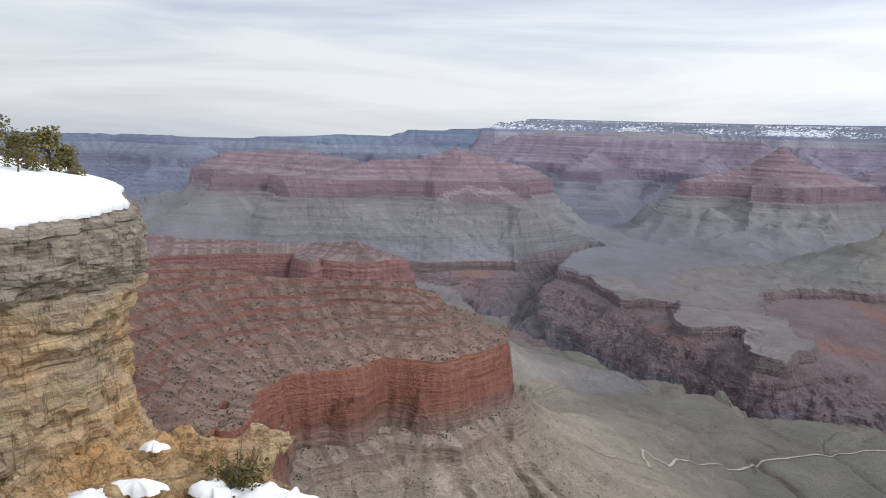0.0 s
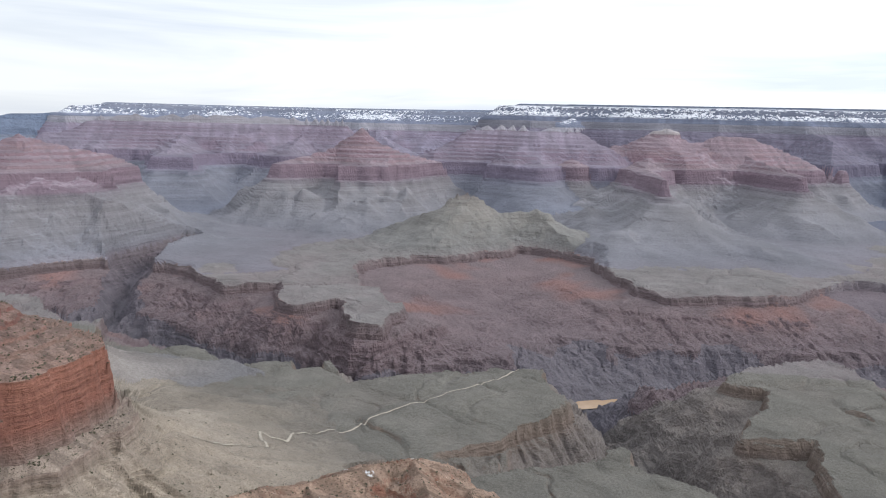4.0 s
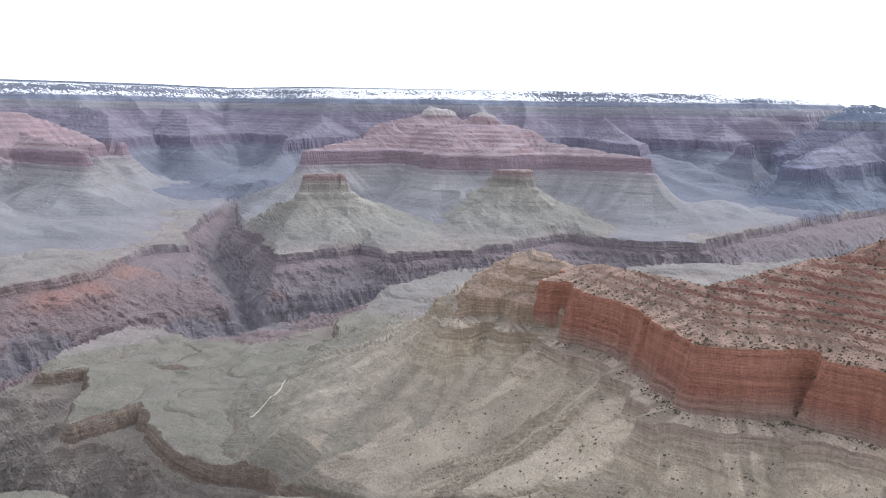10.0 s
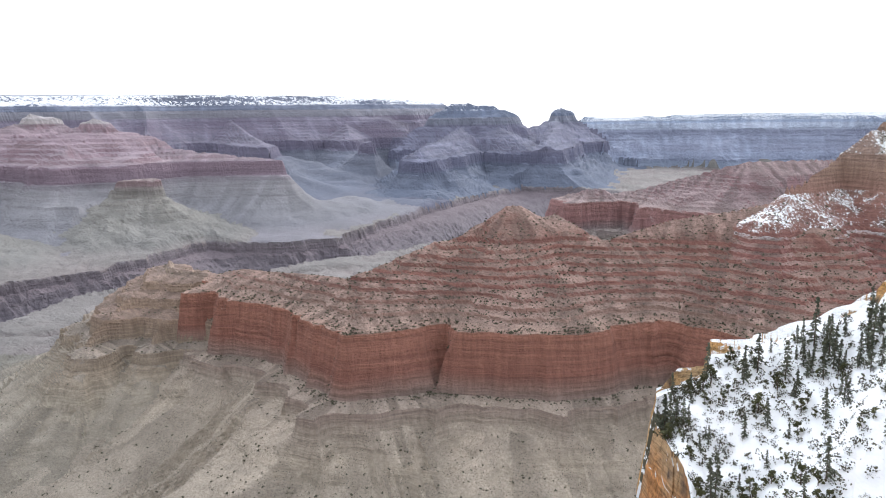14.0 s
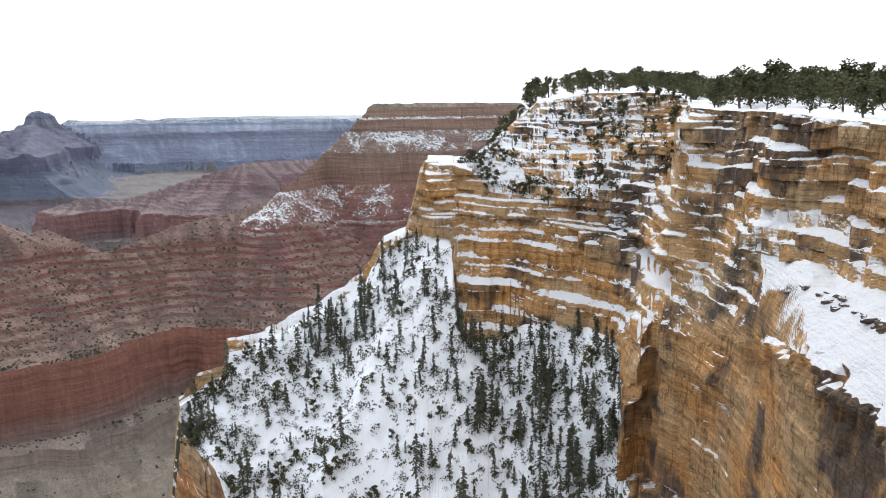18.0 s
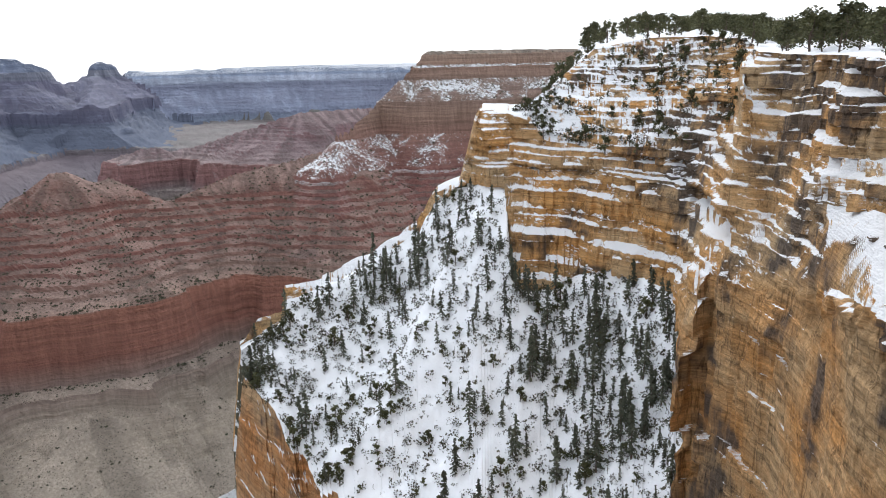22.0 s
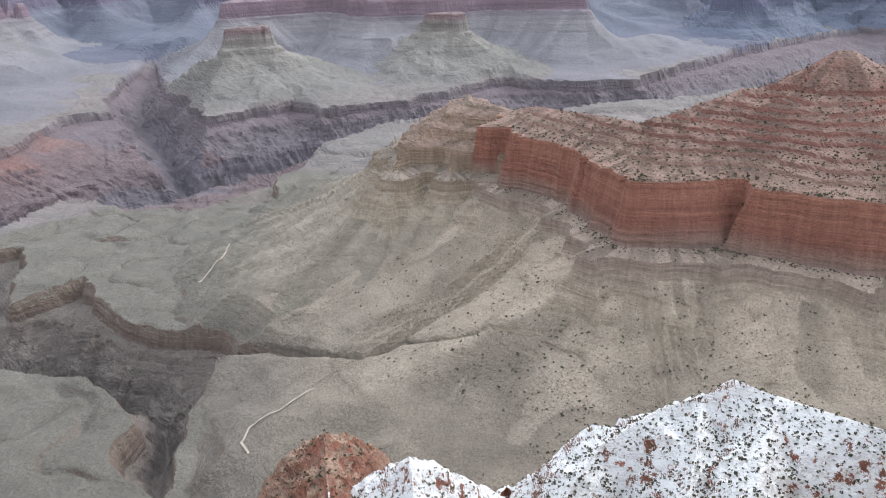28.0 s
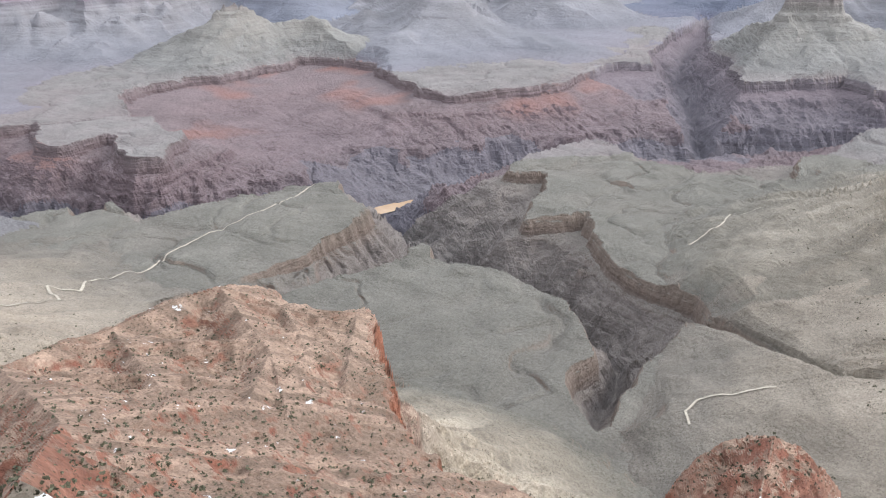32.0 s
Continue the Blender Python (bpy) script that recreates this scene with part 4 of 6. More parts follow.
def bedded_wall(ctrl, step, depth_rows, outset, seed, amp=1.0, flip=1, knobs=0.0, knob_size=(0.45, 0.3), behind=None, terrace=0.0, block=2.2, lively=None, calm=None, blocks=0.0, levels=((0.0, 0.25), (0.12, 0.0), (0.9, 0.02), (1.0, 0.2))):
    """A cliff of beds under a rim line. ctrl: x, y, top height, then values that outset may use.
    depth_rows: (top, bottom, ledgy) of each bed below the rim; outset(depth, values) is the mean step outwards."""
    s, c = resample(ctrl, step)
    tx, ty = np.gradient(c[:, 0]), np.gradient(c[:, 1])
    ln = np.hypot(tx, ty)
    nx, ny = flip * ty / ln, -flip * tx / ln
    w = 6
    nx, ny = (np.convolve(np.pad(v, w, mode="edge"), np.ones(2 * w + 1) / (2 * w + 1), "valid") for v in (nx, ny))
    hx_, hy_ = (-nx, -ny) if behind is None else heading(behind)
    rng = np.random.RandomState(seed)
    rows = []
    joint = fbm(s / 9.0, s * 0 + 3, 4, seed)
    for k, (a, b, ledgy) in enumerate(depth_rows):
        own = (rng.rand() - 0.5) * ledgy * 0.9 + vnoise(s / 6.0, s * 0 + k * 3.7, seed) * 3.4 * ledgy * (0.4 + np.abs(vnoise(s / 23.0, s * 0 + k * 1.7, seed + 5)) * 2.4) + vnoise(s / 1.6, s * 0 + k * 5.1, seed + 3) * 1.3 * ledgy
        own = own * amp + (joint * block + np.round(vnoise(s / 8.0, s * 0 + dep_row(k), seed + 31) * 5) / 5 * block) * amp
        if blocks:
            own = own * 0.55 + blocks * np.round(vnoise(s / 2.3, s * 0 + k * 0.2, seed + 41) * 4 + vnoise(s / 6.5, s * 0 + k * 0.11, seed + 43) * 3) / 3
        if lively is not None:
            own = own * lively(c, a)
        wav = vnoise(s / 14.0, s * 0 + k * 0.35, seed + 9) * 0.9 + vnoise(s / 3.5, s * 0 + k * 0.8, seed + 12) * min(0.8, (b - a) * 0.5)
        for t, inset in levels:
            dep = a + (b - a) * t
            o = (outset(dep, c, (a + b) * 0.5) if terrace else outset(dep, c)) + own - inset * amp * (1.0 if calm is None else calm(c, dep))
            if knobs:
                o = o + knobs * (1.0 if calm is None else calm(c, dep)) * fbm(s / knob_size[0], s * 0 + dep / knob_size[1], 4, seed + 20, 0.6)
            fwd, aft = np.maximum(o, 0), np.maximum(-o, 0)
            rows.append((c[:, 0] + nx * fwd + hx_ * aft, c[:, 1] + ny * fwd + hy_ * aft, c[:, 2] - dep - wav * min(1, dep / 3)))
    v = np.array(rows)  # rows, 3, n
    v = np.moveaxis(v, 1, 2)
    return s, c, (nx, ny), v


def beds_between(top, bottom, thick, rng, ledgy):
    out, z = [], top
    while z < bottom:
        t = thick * (0.5 + rng.rand())
        out.append((z, min(bottom, z + t), ledgy))
        z += t
    return out


def place_wall(name, label, v, material, category="cliff"):
    n_rows, n_cols = v.shape[:2]
    me = mesh_from(name, v.reshape(-1, 3), grid_quads(n_rows, n_cols), material)
    return tagged(new(name, me), label, category, kind="structure")


# the near rim: six lines from the cliffs' edge below up to the forested plateau (heading, distance, height), set on
# camera sight lines at chosen distances
EDGE = [(-122.6, 176, -175), (-123.0, 178, -96), (-124.3, 176, -72), (-126.5, 160, -77), (-129.6, 146, -88), (-133, 138, -90), (-137, 131, -89), (-141, 123, -90), (-145, 117, -94), (-149, 113, -98), (-153, 108, -100), (-156, 105, -102), (-158.4, 103, -104),
        (-158.9, 124, -95), (-161.5, 127, -95), (-165, 114, -95), (-171, 90, -95), (-175.8, 73, -95), (-180, 55, -95), (-184, 46, -95), (-192, 33, -95)]
FOOT = [(-122.6, 180, -170), (-123.0, 182, -94.5), (-124.3, 182, -68.0), (-127.7, 186, -63.0), (-127.9, 187, -57.4), (-130.2, 190, -56.9), (-134.4, 195, -52), (-138.4, 202, -45.2), (-139.6, 201, -37.0), (-141.3, 201, -32.3), (-142.9, 201, -31.7), (-145.2, 197, -33.1), (-145.6, 177, -54.5), (-147.2, 178, -54.5),
        (-150.7, 179, -51.0), (-153.4, 175, -47.6), (-156.0, 167, -47.7), (-158.0, 157, -49.4), (-158.6, 147, -52.2), (-158.9, 131, -44.4), (-160.1, 136, -36.3), (-161.7, 133, -37.9), (-165.2, 119, -33.2), (-170.8, 95, -27.7), (-175.9, 78, -27.5), (-178.4, 68, -27.3), (-180.9, 59, -26.7), (-182.8, 51, -26.2), (-186.8, 44, -24.5), (-192, 37, -23)]
SHELF = [(-122.6, 181, -170), (-123.0, 182.6, -94), (-124.3, 183, -67.6), (-127.7, 186.6, -62.4), (-127.9, 188, -56.5), (-130.2, 191, -56.1), (-134.4, 196, -51.3), (-138.3, 203, -44.4), (-139.8, 202, -34.7), (-141.6, 202, -31.5), (-143.2, 205, -19.7), (-146.4, 195, -30.8), (-151.0, 187, -35.9), (-155.3, 179, -32.2),
         (-158.8, 169, -28.1), (-160.8, 161, -20.1), (-161.3, 147, -16.7), (-162.3, 145, -18.7), (-163.9, 139, -26.4), (-167.3, 117, -19.5), (-170.3, 107, -18.7), (-172.3, 101, -19.7), (-178.4, 79, -18.5), (-184.1, 61, -17.8), (-187.8, 53, -17.5), (-192, 46, -17.5)]
MID = [(-122.6, 182, -170), (-123.0, 183, -93.5), (-124.3, 183, -67.2), (-127.7, 187, -61.6), (-127.9, 189, -55.6), (-130.2, 192, -55.3), (-134.4, 197.5, -50.6), (-138.3, 204, -43.5), (-139.8, 203, -33.4), (-141.6, 204, -31.2), (-143.2, 208, -12.9), (-146.8, 204, -15.1), (-147.9, 199, -19.6), (-151.2, 193, -22.3), (-155.4, 185, -19.6), (-158.9, 177, -16.1),
       (-161.2, 169, -12.4), (-161.8, 151, -4.5), (-162.4, 148, -9.2), (-164.0, 143, -13.2), (-168.1, 118, -11.4), (-170.2, 110, -13.4), (-173.5, 98, -14.0), (-176.2, 87, -12.2), (-180.1, 74, -12.9), (-184.5, 61, -12.5), (-189.6, 51, -12.5), (-192, 48, -12.5)]
RIM = [(-122.6, 183, -170), (-123.0, 184, -93), (-124.3, 184, -66.7), (-125.8, 186, -61.9), (-127.6, 187, -60.7), (-127.8, 190, -54.8), (-130.2, 193, -54.5), (-134.4, 199, -50.0), (-138.3, 205, -42.7), (-139.9, 205, -32.6), (-141.7, 207, -30.8), (-142.9, 211, -14.3), (-143.4, 213, -11.8), (-146.6, 215, -12.3), (-148.1, 221, -8.6), (-149.8, 223, -3.2),
       (-151.5, 221, 2.1), (-154.8, 213, 4.4), (-159.0, 197, 4.2), (-161.5, 179, 3.0), (-162.4, 153, 0.2), (-164.0, 147, -0.2), (-168.1, 121, -0.6), (-172.1, 105, -1.4), (-176.0, 89, -2.3), (-179.7, 76, -2.5), (-183.2, 65, -2.2), (-186.6, 57, -2.4), (-192, 49, -2.4)]
N_AZ = 860
NEAR_AZ = np.linspace(-122.6, -192.0, N_AZ)


def line_at(rows):
    a = np.array(rows)
    return [np.interp(-NEAR_AZ, -a[:, 0], a[:, k]) for k in (1, 2)]


edge_l, foot_l, shelf_l, mid_l, rim_l = (line_at(v) for v in (EDGE, FOOT, SHELF, MID, RIM))
# lower lines slide in along the sight lines: deeper ledges, same outline from the camera
near_side, bay_side = np.clip((-160.5 - NEAR_AZ) / 1.0, 0, 1), np.clip((-142.0 - NEAR_AZ) / 2.0, 0, 1) * np.clip((NEAR_AZ + 161.5) / 1.0, 0, 1)
broad = 0.07 + 0.10 * np.clip((-165.5 - NEAR_AZ) / 5.0, 0, 1)
for line, n_s, b_s in ((edge_l, broad, 0.0), (foot_l, broad, 0.04), (shelf_l, 0.075, 0.04), (mid_l, 0.035, 0.025)):
    for k in (0, 1):
        line[k] = line[k] * (1 - n_s * near_side - b_s * bay_side)
ragged = np.round(vnoise(NEAR_AZ * 0.9, NEAR_AZ * 0, 57) * 5) * 0.9 * np.clip((-123.5 - NEAR_AZ) / 2, 0, 1) * np.clip((NEAR_AZ + 158) / 2, 0, 1)
edge_l[0], edge_l[1] = edge_l[0] + ragged, edge_l[1] + 0.5 * ragged
foot_soft = [np.convolve(np.pad(v, 30, mode="edge"), np.ones(61) / 61, "valid") for v in foot_l]
cut_col = int(np.argmin(np.abs(NEAR_AZ + 158.7)))
foot_soft = [np.where(np.arange(N_AZ) < cut_col - 30, a, b) for a, b in zip(foot_soft, foot_l)]
inland = np.clip((-147.5 - NEAR_AZ) / 3.0, 0, 1)
base_l = [edge_l[0] - 30, edge_l[1] - 70]
back_l = [rim_l[0] + 25 + 115 * inland, rim_l[1] - 40 + 47 * inland]
LINES = [base_l, edge_l, foot_l, shelf_l, mid_l, rim_l, back_l]
BAND_ROWS = (56, 140, 140, 115, 135, 24)
B0 = np.concatenate([[0], np.cumsum(BAND_ROWS)])
r_n, z_n, u_n = [], [], []
for b, n_b in enumerate(BAND_ROWS):
    for t in np.arange(n_b) / n_b:
        upper = LINES[b + 1]
        if b == 1:
            soft = min(1, max(0, (0.98 - t) / 0.22))
            upper = [p + (q - p) * soft for p, q in zip(foot_l, foot_soft)]
        r_n.append(LINES[b][0] * (1 - t) + upper[0] * t)
        z_n.append(LINES[b][1] * (1 - t) + upper[1] * t)
        u_n.append(b + t)
r_n, z_n, u_n = np.array(r_n + [back_l[0]]), np.array(z_n + [back_l[1]]), np.array(u_n + [6.0])
az_n = np.radians(NEAR_AZ)[None]
xn, yn = -np.sin(az_n) * r_n, np.cos(az_n) * r_n
# along the wall, and out of it
rim_x, rim_y = -np.sin(az_n[0]) * (0.5 * rim_l[0] + 0.5 * foot_l[0]), np.cos(az_n[0]) * (0.5 * rim_l[0] + 0.5 * foot_l[0])
s_n = np.concatenate([[0], np.cumsum(np.hypot(np.diff(rim_x), np.diff(rim_y)))])[None]
soft_x, soft_y = (np.convolve(np.pad(v, 24, mode="edge"), np.ones(49) / 49, "valid") for v in (rim_x, rim_y))
tan_x, tan_y = np.gradient(soft_x), np.gradient(soft_y)
in_x, in_y = tan_y / np.hypot(tan_x, tan_y), -tan_x / np.hypot(tan_x, tan_y)
flip_n = np.sign(in_x * -np.sin(az_n[0]) + in_y * np.cos(az_n[0]))
in_x, in_y = in_x * flip_n, in_y * flip_n
U, A = u_n[:, None] + 0 * r_n, NEAR_AZ[None] + 0 * r_n
left = np.clip((A + 158.75) * 8, 0, 1)  # the bay's side; the rest is the near wall
pillar = np.clip((A + 167.0) / 2.0, 0, 1) * (1 - np.clip((A + 161.5) * 4, 0, 1))
# beds: irregular thickness, thick and massive low down
rng_w = np.random.RandomState(4)
bounds = [-330.0]
while bounds[-1] < 30:
    zb = bounds[-1]
    bounds.append(zb + (1.5 + 5.5 * rng_w.rand() ** 1.5 if zb < -30 else 0.7 + 2.1 * rng_w.rand() ** 1.3))
bounds = np.array(bounds)
zw = z_n + 3.2 * fbm(xn / 45, yn / 45, 2, 3) + 1.5 * vnoise(xn / 9, yn / 9, 6)
k_n = np.clip(np.searchsorted(bounds, zw) - 1, 0, len(bounds) - 2)
thick = (bounds[1:] - bounds[:-1])[k_n]
f_n = (zw - bounds[k_n]) / thick


def bed_offset(k):
    """How far bed k steps out of the wall, in broken blocks."""
    blocks = np.round(vnoise(s_n / 3.6 + k * 7.7, k * 0.37, 21) * 4.5) / 2.4 + np.round(vnoise(s_n / 10 + (k // 3) * 3.3, k * 0.0 + 2, 22) * 5) / 2.2
    return blocks + 0.8 * vnoise(s_n / 1.1 + k * 2.9, k * 0.41, 23) + 3.0 * vnoise(s_n / 23 + (k // 5) * 5.1, k * 0.0 + 4, 24)


tread = 0.42 + 0.40 * vnoise(s_n / 6 + k_n * 4.3, k_n * 0.3, 25)
o_here, o_under = bed_offset(k_n), bed_offset(k_n - 1)
step_t = np.clip(f_n / tread, 0, 1)
offset = o_under + (o_here - o_under) * step_t
# snow banks up against each riser
banked = 0.30 * np.clip(o_here - o_under + 0.5, 0, 1)
z_step = bounds[k_n] + thick * (banked * step_t + (1 - banked) * np.clip((f_n - tread) / (1 - tread), 0, 1)) + (z_n - zw)
snow_zone = left * np.clip((U - 0.98) * 30, 0, 1) * np.clip((2.02 - U) * 30, 0, 1)
bank = (1 - np.clip((A + 168.0) / 2.5, 0, 1)) * np.clip((U - 1.99) * 20, 0, 1) * np.clip((3.02 - U) * 12, 0, 1)
top = np.clip((U - 4.97) * 20, 0, 1)
tip = left * np.clip((A + 140.5) / 1.5, 0, 1) * np.clip((U - 1.9) * 9, 0, 1)
face = (1 - left) * np.clip((2.0 - U) * 8, 0, 1)
rocky = np.clip((fbm(xn / 6, yn / 6, 3, 88) - 0.27) * 7, 0, 1)
bank = bank * (1 - 0.75 * rocky)
ledgy = np.clip(1 - np.maximum.reduce([snow_zone, bank, top, tip * 0.6, 0.38 * np.clip((U - 3.95) * 6, 0, 1) * np.clip((A + 162.5) / 1.0, 0, 1)]), 0, 1)
reach = ledgy * (1.3 - 1.0 * face * np.clip((-161.2 - A) / 1.2, 0, 1) - 0.95 * pillar * np.clip((4.1 - U) * 4, 0, 1))
ends = np.clip((-122.7 - A) / 1.2, 0, 1)
push = offset * reach * ends + 0.3 * ledgy * fbm(s_n / 1.5, z_n / 1.1, 4, 27, 0.6)
z_f = z_n + (z_step - z_n) * ledgy
# the snow slope: hummocks, and a crest running down from the cliff's foot
bulge = fbm(xn / 18, yn / 18, 5, 90)
way = np.clip(U - 1, 0, 1)
crest = A - (-130.0 - 16.0 * way)
ridge = np.where(crest > 0, np.exp(-(crest / 1.6) ** 2), np.exp(-(crest / 5.0) ** 2))
fade = np.clip(np.minimum(way, 1 - way) * 6, 0, 1) * left
z_f += snow_zone * fade * (bulge * 4.0 + 5.0 * ridge * way ** 0.5 + 0.8 * fbm(xn / 3, yn / 3, 3, 95))
outcrop = np.clip((vnoise(xn / 14, yn / 7, 97) - 0.33) * 16, 0, 1) * snow_zone * fade
z_f += outcrop * (z_step - z_n + 1.0)
z_f += bank * (0.9 * fbm(xn / 5, yn / 5, 4, 73) + 0.7 * np.sin(np.pi * np.clip(U - 2, 0, 1)))
z_f += top * fbm(xn / 8, yn / 8, 3, 70) * np.clip((U - 5) * 6, 0, 1) * 1.6
V_NEAR = np.stack([xn + in_x[None] * push, yn + in_y[None] * push, z_f], -1)


def near_piece(name, label, r0, r1, a0, a1, material, category="cliff", smooth=False):
    c0, c1 = (int(np.argmin(np.abs(NEAR_AZ - a))) for a in (a0, a1))
    v = V_NEAR[r0:r1 + 1, c0:c1 + 1]
    me = mesh_from(name, v.reshape(-1, 3), grid_quads(*v.shape[:2])[:, ::-1], material, smooth)
    return tagged(new(name, me), label, category, kind="structure")


TURN, CORNER, BANK0 = -158.75, -161.45, -167.6
near_piece("wall_lower", "orange sandstone cliff under the snow slope", 0, B0[1], -122.6, TURN, M_LIME_RED)
near_piece("ground_snow_slope", "steep snow slope below the cliff, dotted with firs", B0[1], B0[2], -122.6, TURN, M_SNOWSLOPE, "slope")
near_piece("wall_face", "sheer orange limestone face streaked with dark stains", 0, B0[2], TURN, -192, M_LIME_FACE)
near_piece("wall_bay", "stepped orange limestone bay wall with snow on every ledge", B0[2], B0[5], -122.6, CORNER, M_LIME_BAY)
near_piece("wall_pillar", "broad orange limestone pillar beside the bay", B0[2], B0[3], CORNER, BANK0, M_LIME)
near_piece("wall_rim", "buff and orange bedded limestone cliff with snowy ledges and dark stains", B0[3], B0[5], CORNER, -192, M_LIME)
near_piece("ground_plateau", "snow-covered plateau top behind the rim", B0[5], B0[6], -122.6, -192, M_SNOWSLOPE, "ground")
c0 = int(np.argmin(np.abs(NEAR_AZ - BANK0)))
v_bank = V_NEAR[B0[2]:B0[3] + 1, c0:]
me = mesh_from("snow_drift", v_bank.reshape(-1, 3), grid_quads(*v_bank.shape[:2])[:, ::-1], M_BENCH)
tagged(new("snow_drift", me), "broad smooth snow drift lying on the cliff bench", "snow")
col_turn, col_corner = (int(np.argmin(np.abs(NEAR_AZ - a))) for a in (TURN, CORNER))

# ---- the near crag beside the overlook ----
M_CRAG = limestone("weathered_crag", (0.62, 0.385, 0.18), (0.60, 0.47, 0.32), (0.20, 0.165, 0.13), snow=0, scale=6.0, stain=0.45, grey_above=-2.95)
crag_ctrl = [(*heading(a, r), z) for a, r, z in [(46, 12.5, -1.72), (38, 13.0, -1.72), (32, 13.6, -1.72), (28, 14.0, -1.68), (25, 14.4, -1.66), (23.2, 15.0, -1.64), (22.3, 16.2, -1.62), (22.6, 18, -1.6), (24, 21, -1.6), (28, 27, -1.6)]]
crag_beds = beds_between(0, 1.45, 0.34, rng_w, 0.10) + beds_between(1.45, 4.6, 0.6, rng_w, 0.16) + beds_between(4.6, 6.6, 0.22, rng_w, 0.16) + beds_between(6.6, 11, 0.6, rng_w, 0.2)
s_crag, c_crag, n_crag, v_crag = bedded_wall(
    crag_ctrl, 0.07, crag_beds, lambda dep, c: np.interp(dep, [0, 0.25, 1.2, 1.7, 2.2, 3.5, 4.4, 5.0, 5.8, 7, 11], [-0.1, 0.15, 0.30, 0.12, -0.05, 0.0, 0.03, 0.12, 0.45, 1.0, 1.6]) + 0 * c[:, 0], 41, 0.45,
    block=0.5, knobs=0.28, levels=((0.0, 0.06), (0.1, 0.0), (0.3, 0.0), (0.5, 0.0), (0.7, 0.0), (0.9, 0.0), (1.0, 0.05)))
crag = place_wall("wall_crag", "weathered buff limestone crag, grey above and orange below", v_crag, M_CRAG)
edge = v_crag[1]
snow_rows = []
for back, up in ((-0.03, -0.10), (-0.06, 0.0), (0.0, 0.08), (0.25, 0.17), (0.8, 0.30), (1.6, 0.42), (3.0, 0.62), (5.0, 0.8), (9.0, 0.9)):
    x, y = edge[:, 0] - n_crag[0] * back, edge[:, 1] - n_crag[1] * back
    snow_rows.append(np.stack([x, y, c_crag[:, 2] + up + fbm(x * 0.8, y * 0.8, 3, 77) * 0.22 * min(1, max(back, 0) + 0.25)], 1))
me = mesh_from("snow_cap", np.array(snow_rows)[::-1].reshape(-1, 3), grid_quads(len(snow_rows), len(edge)), M_SNOW, True)
tagged(new("snow_bank", me), "smooth thick snow bank on top of the crag", "snow")
# ---- vegetation ----
def leaf_mat(name, a, b):
    n = Nodes(name)
    info = n.t.nodes.new("ShaderNodeObjectInfo")
    isl = n.geo.outputs["Random Per Island"]
    col = n.mix(isl, a, b)
    col = n.scale(col, n.range(info.outputs["Random"], 0, 1, 0.75, 1.25))
    return n.done(col, 0.8)


M_FIR = leaf_mat("fir_needles", (0.07, 0.08, 0.055), (0.17, 0.175, 0.13))
M_PINE = leaf_mat("juniper_foliage", (0.055, 0.06, 0.028), (0.12, 0.115, 0.055))
M_JUNIPER = leaf_mat("sunlit_juniper", (0.09, 0.08, 0.03), (0.20, 0.17, 0.06))
M_SHRUB = leaf_mat("dry_shrub", (0.05, 0.045, 0.03), (0.11, 0.10, 0.065))
M_SHRUB_FAR = leaf_mat("sage_shrub", (0.06, 0.06, 0.04), (0.12, 0.115, 0.075))
bk = Nodes("bark")
M_BARK = bk.done(bk.scale((0.12, 0.09, 0.07), bk.range(bk.noise(6, 4, (1, 1, 0.2)), 0.3, 0.7, 0.6, 1.3)))


def tube(points, radii, sides=6):
    """Vertices and quads of a bent, tapered stem."""
    pts = np.array(points, float)
    d = np.gradient(pts, axis=0)
    d /= np.linalg.norm(d, axis=1)[:, None] + 1e-9
    ref = np.where(np.abs(d[:, 2:3]) > 0.9, [[1, 0, 0]], [[0, 0, 1]])
    u = np.cross(d, ref)
    u /= np.linalg.norm(u, axis=1)[:, None]
    w = np.cross(d, u)
    a = np.linspace(0, 2 * math.pi, sides, endpoint=False)
    ring = pts[:, None] + np.array(radii)[:, None, None] * (np.cos(a)[None, :, None] * u[:, None] + np.sin(a)[None, :, None] * w[:, None])
    i = np.arange(len(pts) * sides).reshape(len(pts), sides)
    j = np.roll(i, -1, 1)
    return ring.reshape(-1, 3), np.stack([i[:-1], j[:-1], j[1:], i[1:]], -1).reshape(-1, 4)


def join(pieces):
    vs, qs, n = [], [], 0
    for v, q in pieces:
        vs.append(v)
        qs.append(q + n)
        n += len(v)
    return np.concatenate(vs), np.concatenate(qs)


def sprays(centres, size, rng, droop=0.0, out=None):
    """Small bent leaf sprays, two crossed quads each, round the given centres."""
    c = np.asarray(centres, float)
    n = len(c)
    a = rng.rand(n) * 2 * math.pi if out is None else out + (rng.rand(n) - 0.5) * 1.2
    d = np.stack([np.cos(a), np.sin(a), (rng.rand(n) - 0.5) * 1.2 - droop], 1)
    d /= np.linalg.norm(d, axis=1)[:, None]
    side = np.cross(d, rng.randn(n, 3))
    side /= np.linalg.norm(side, axis=1)[:, None]
    ln = size * (0.6 + 0.8 * rng.rand(n))[:, None]
    wd = ln * (0.28 + 0.2 * rng.rand(n))[:, None]
    v = np.stack([c - d * ln * 0.5, c + side * wd, c + d * ln * 0.6, c - side * wd], 1)
    return v.reshape(-1, 3), np.arange(4 * n).reshape(n, 4)


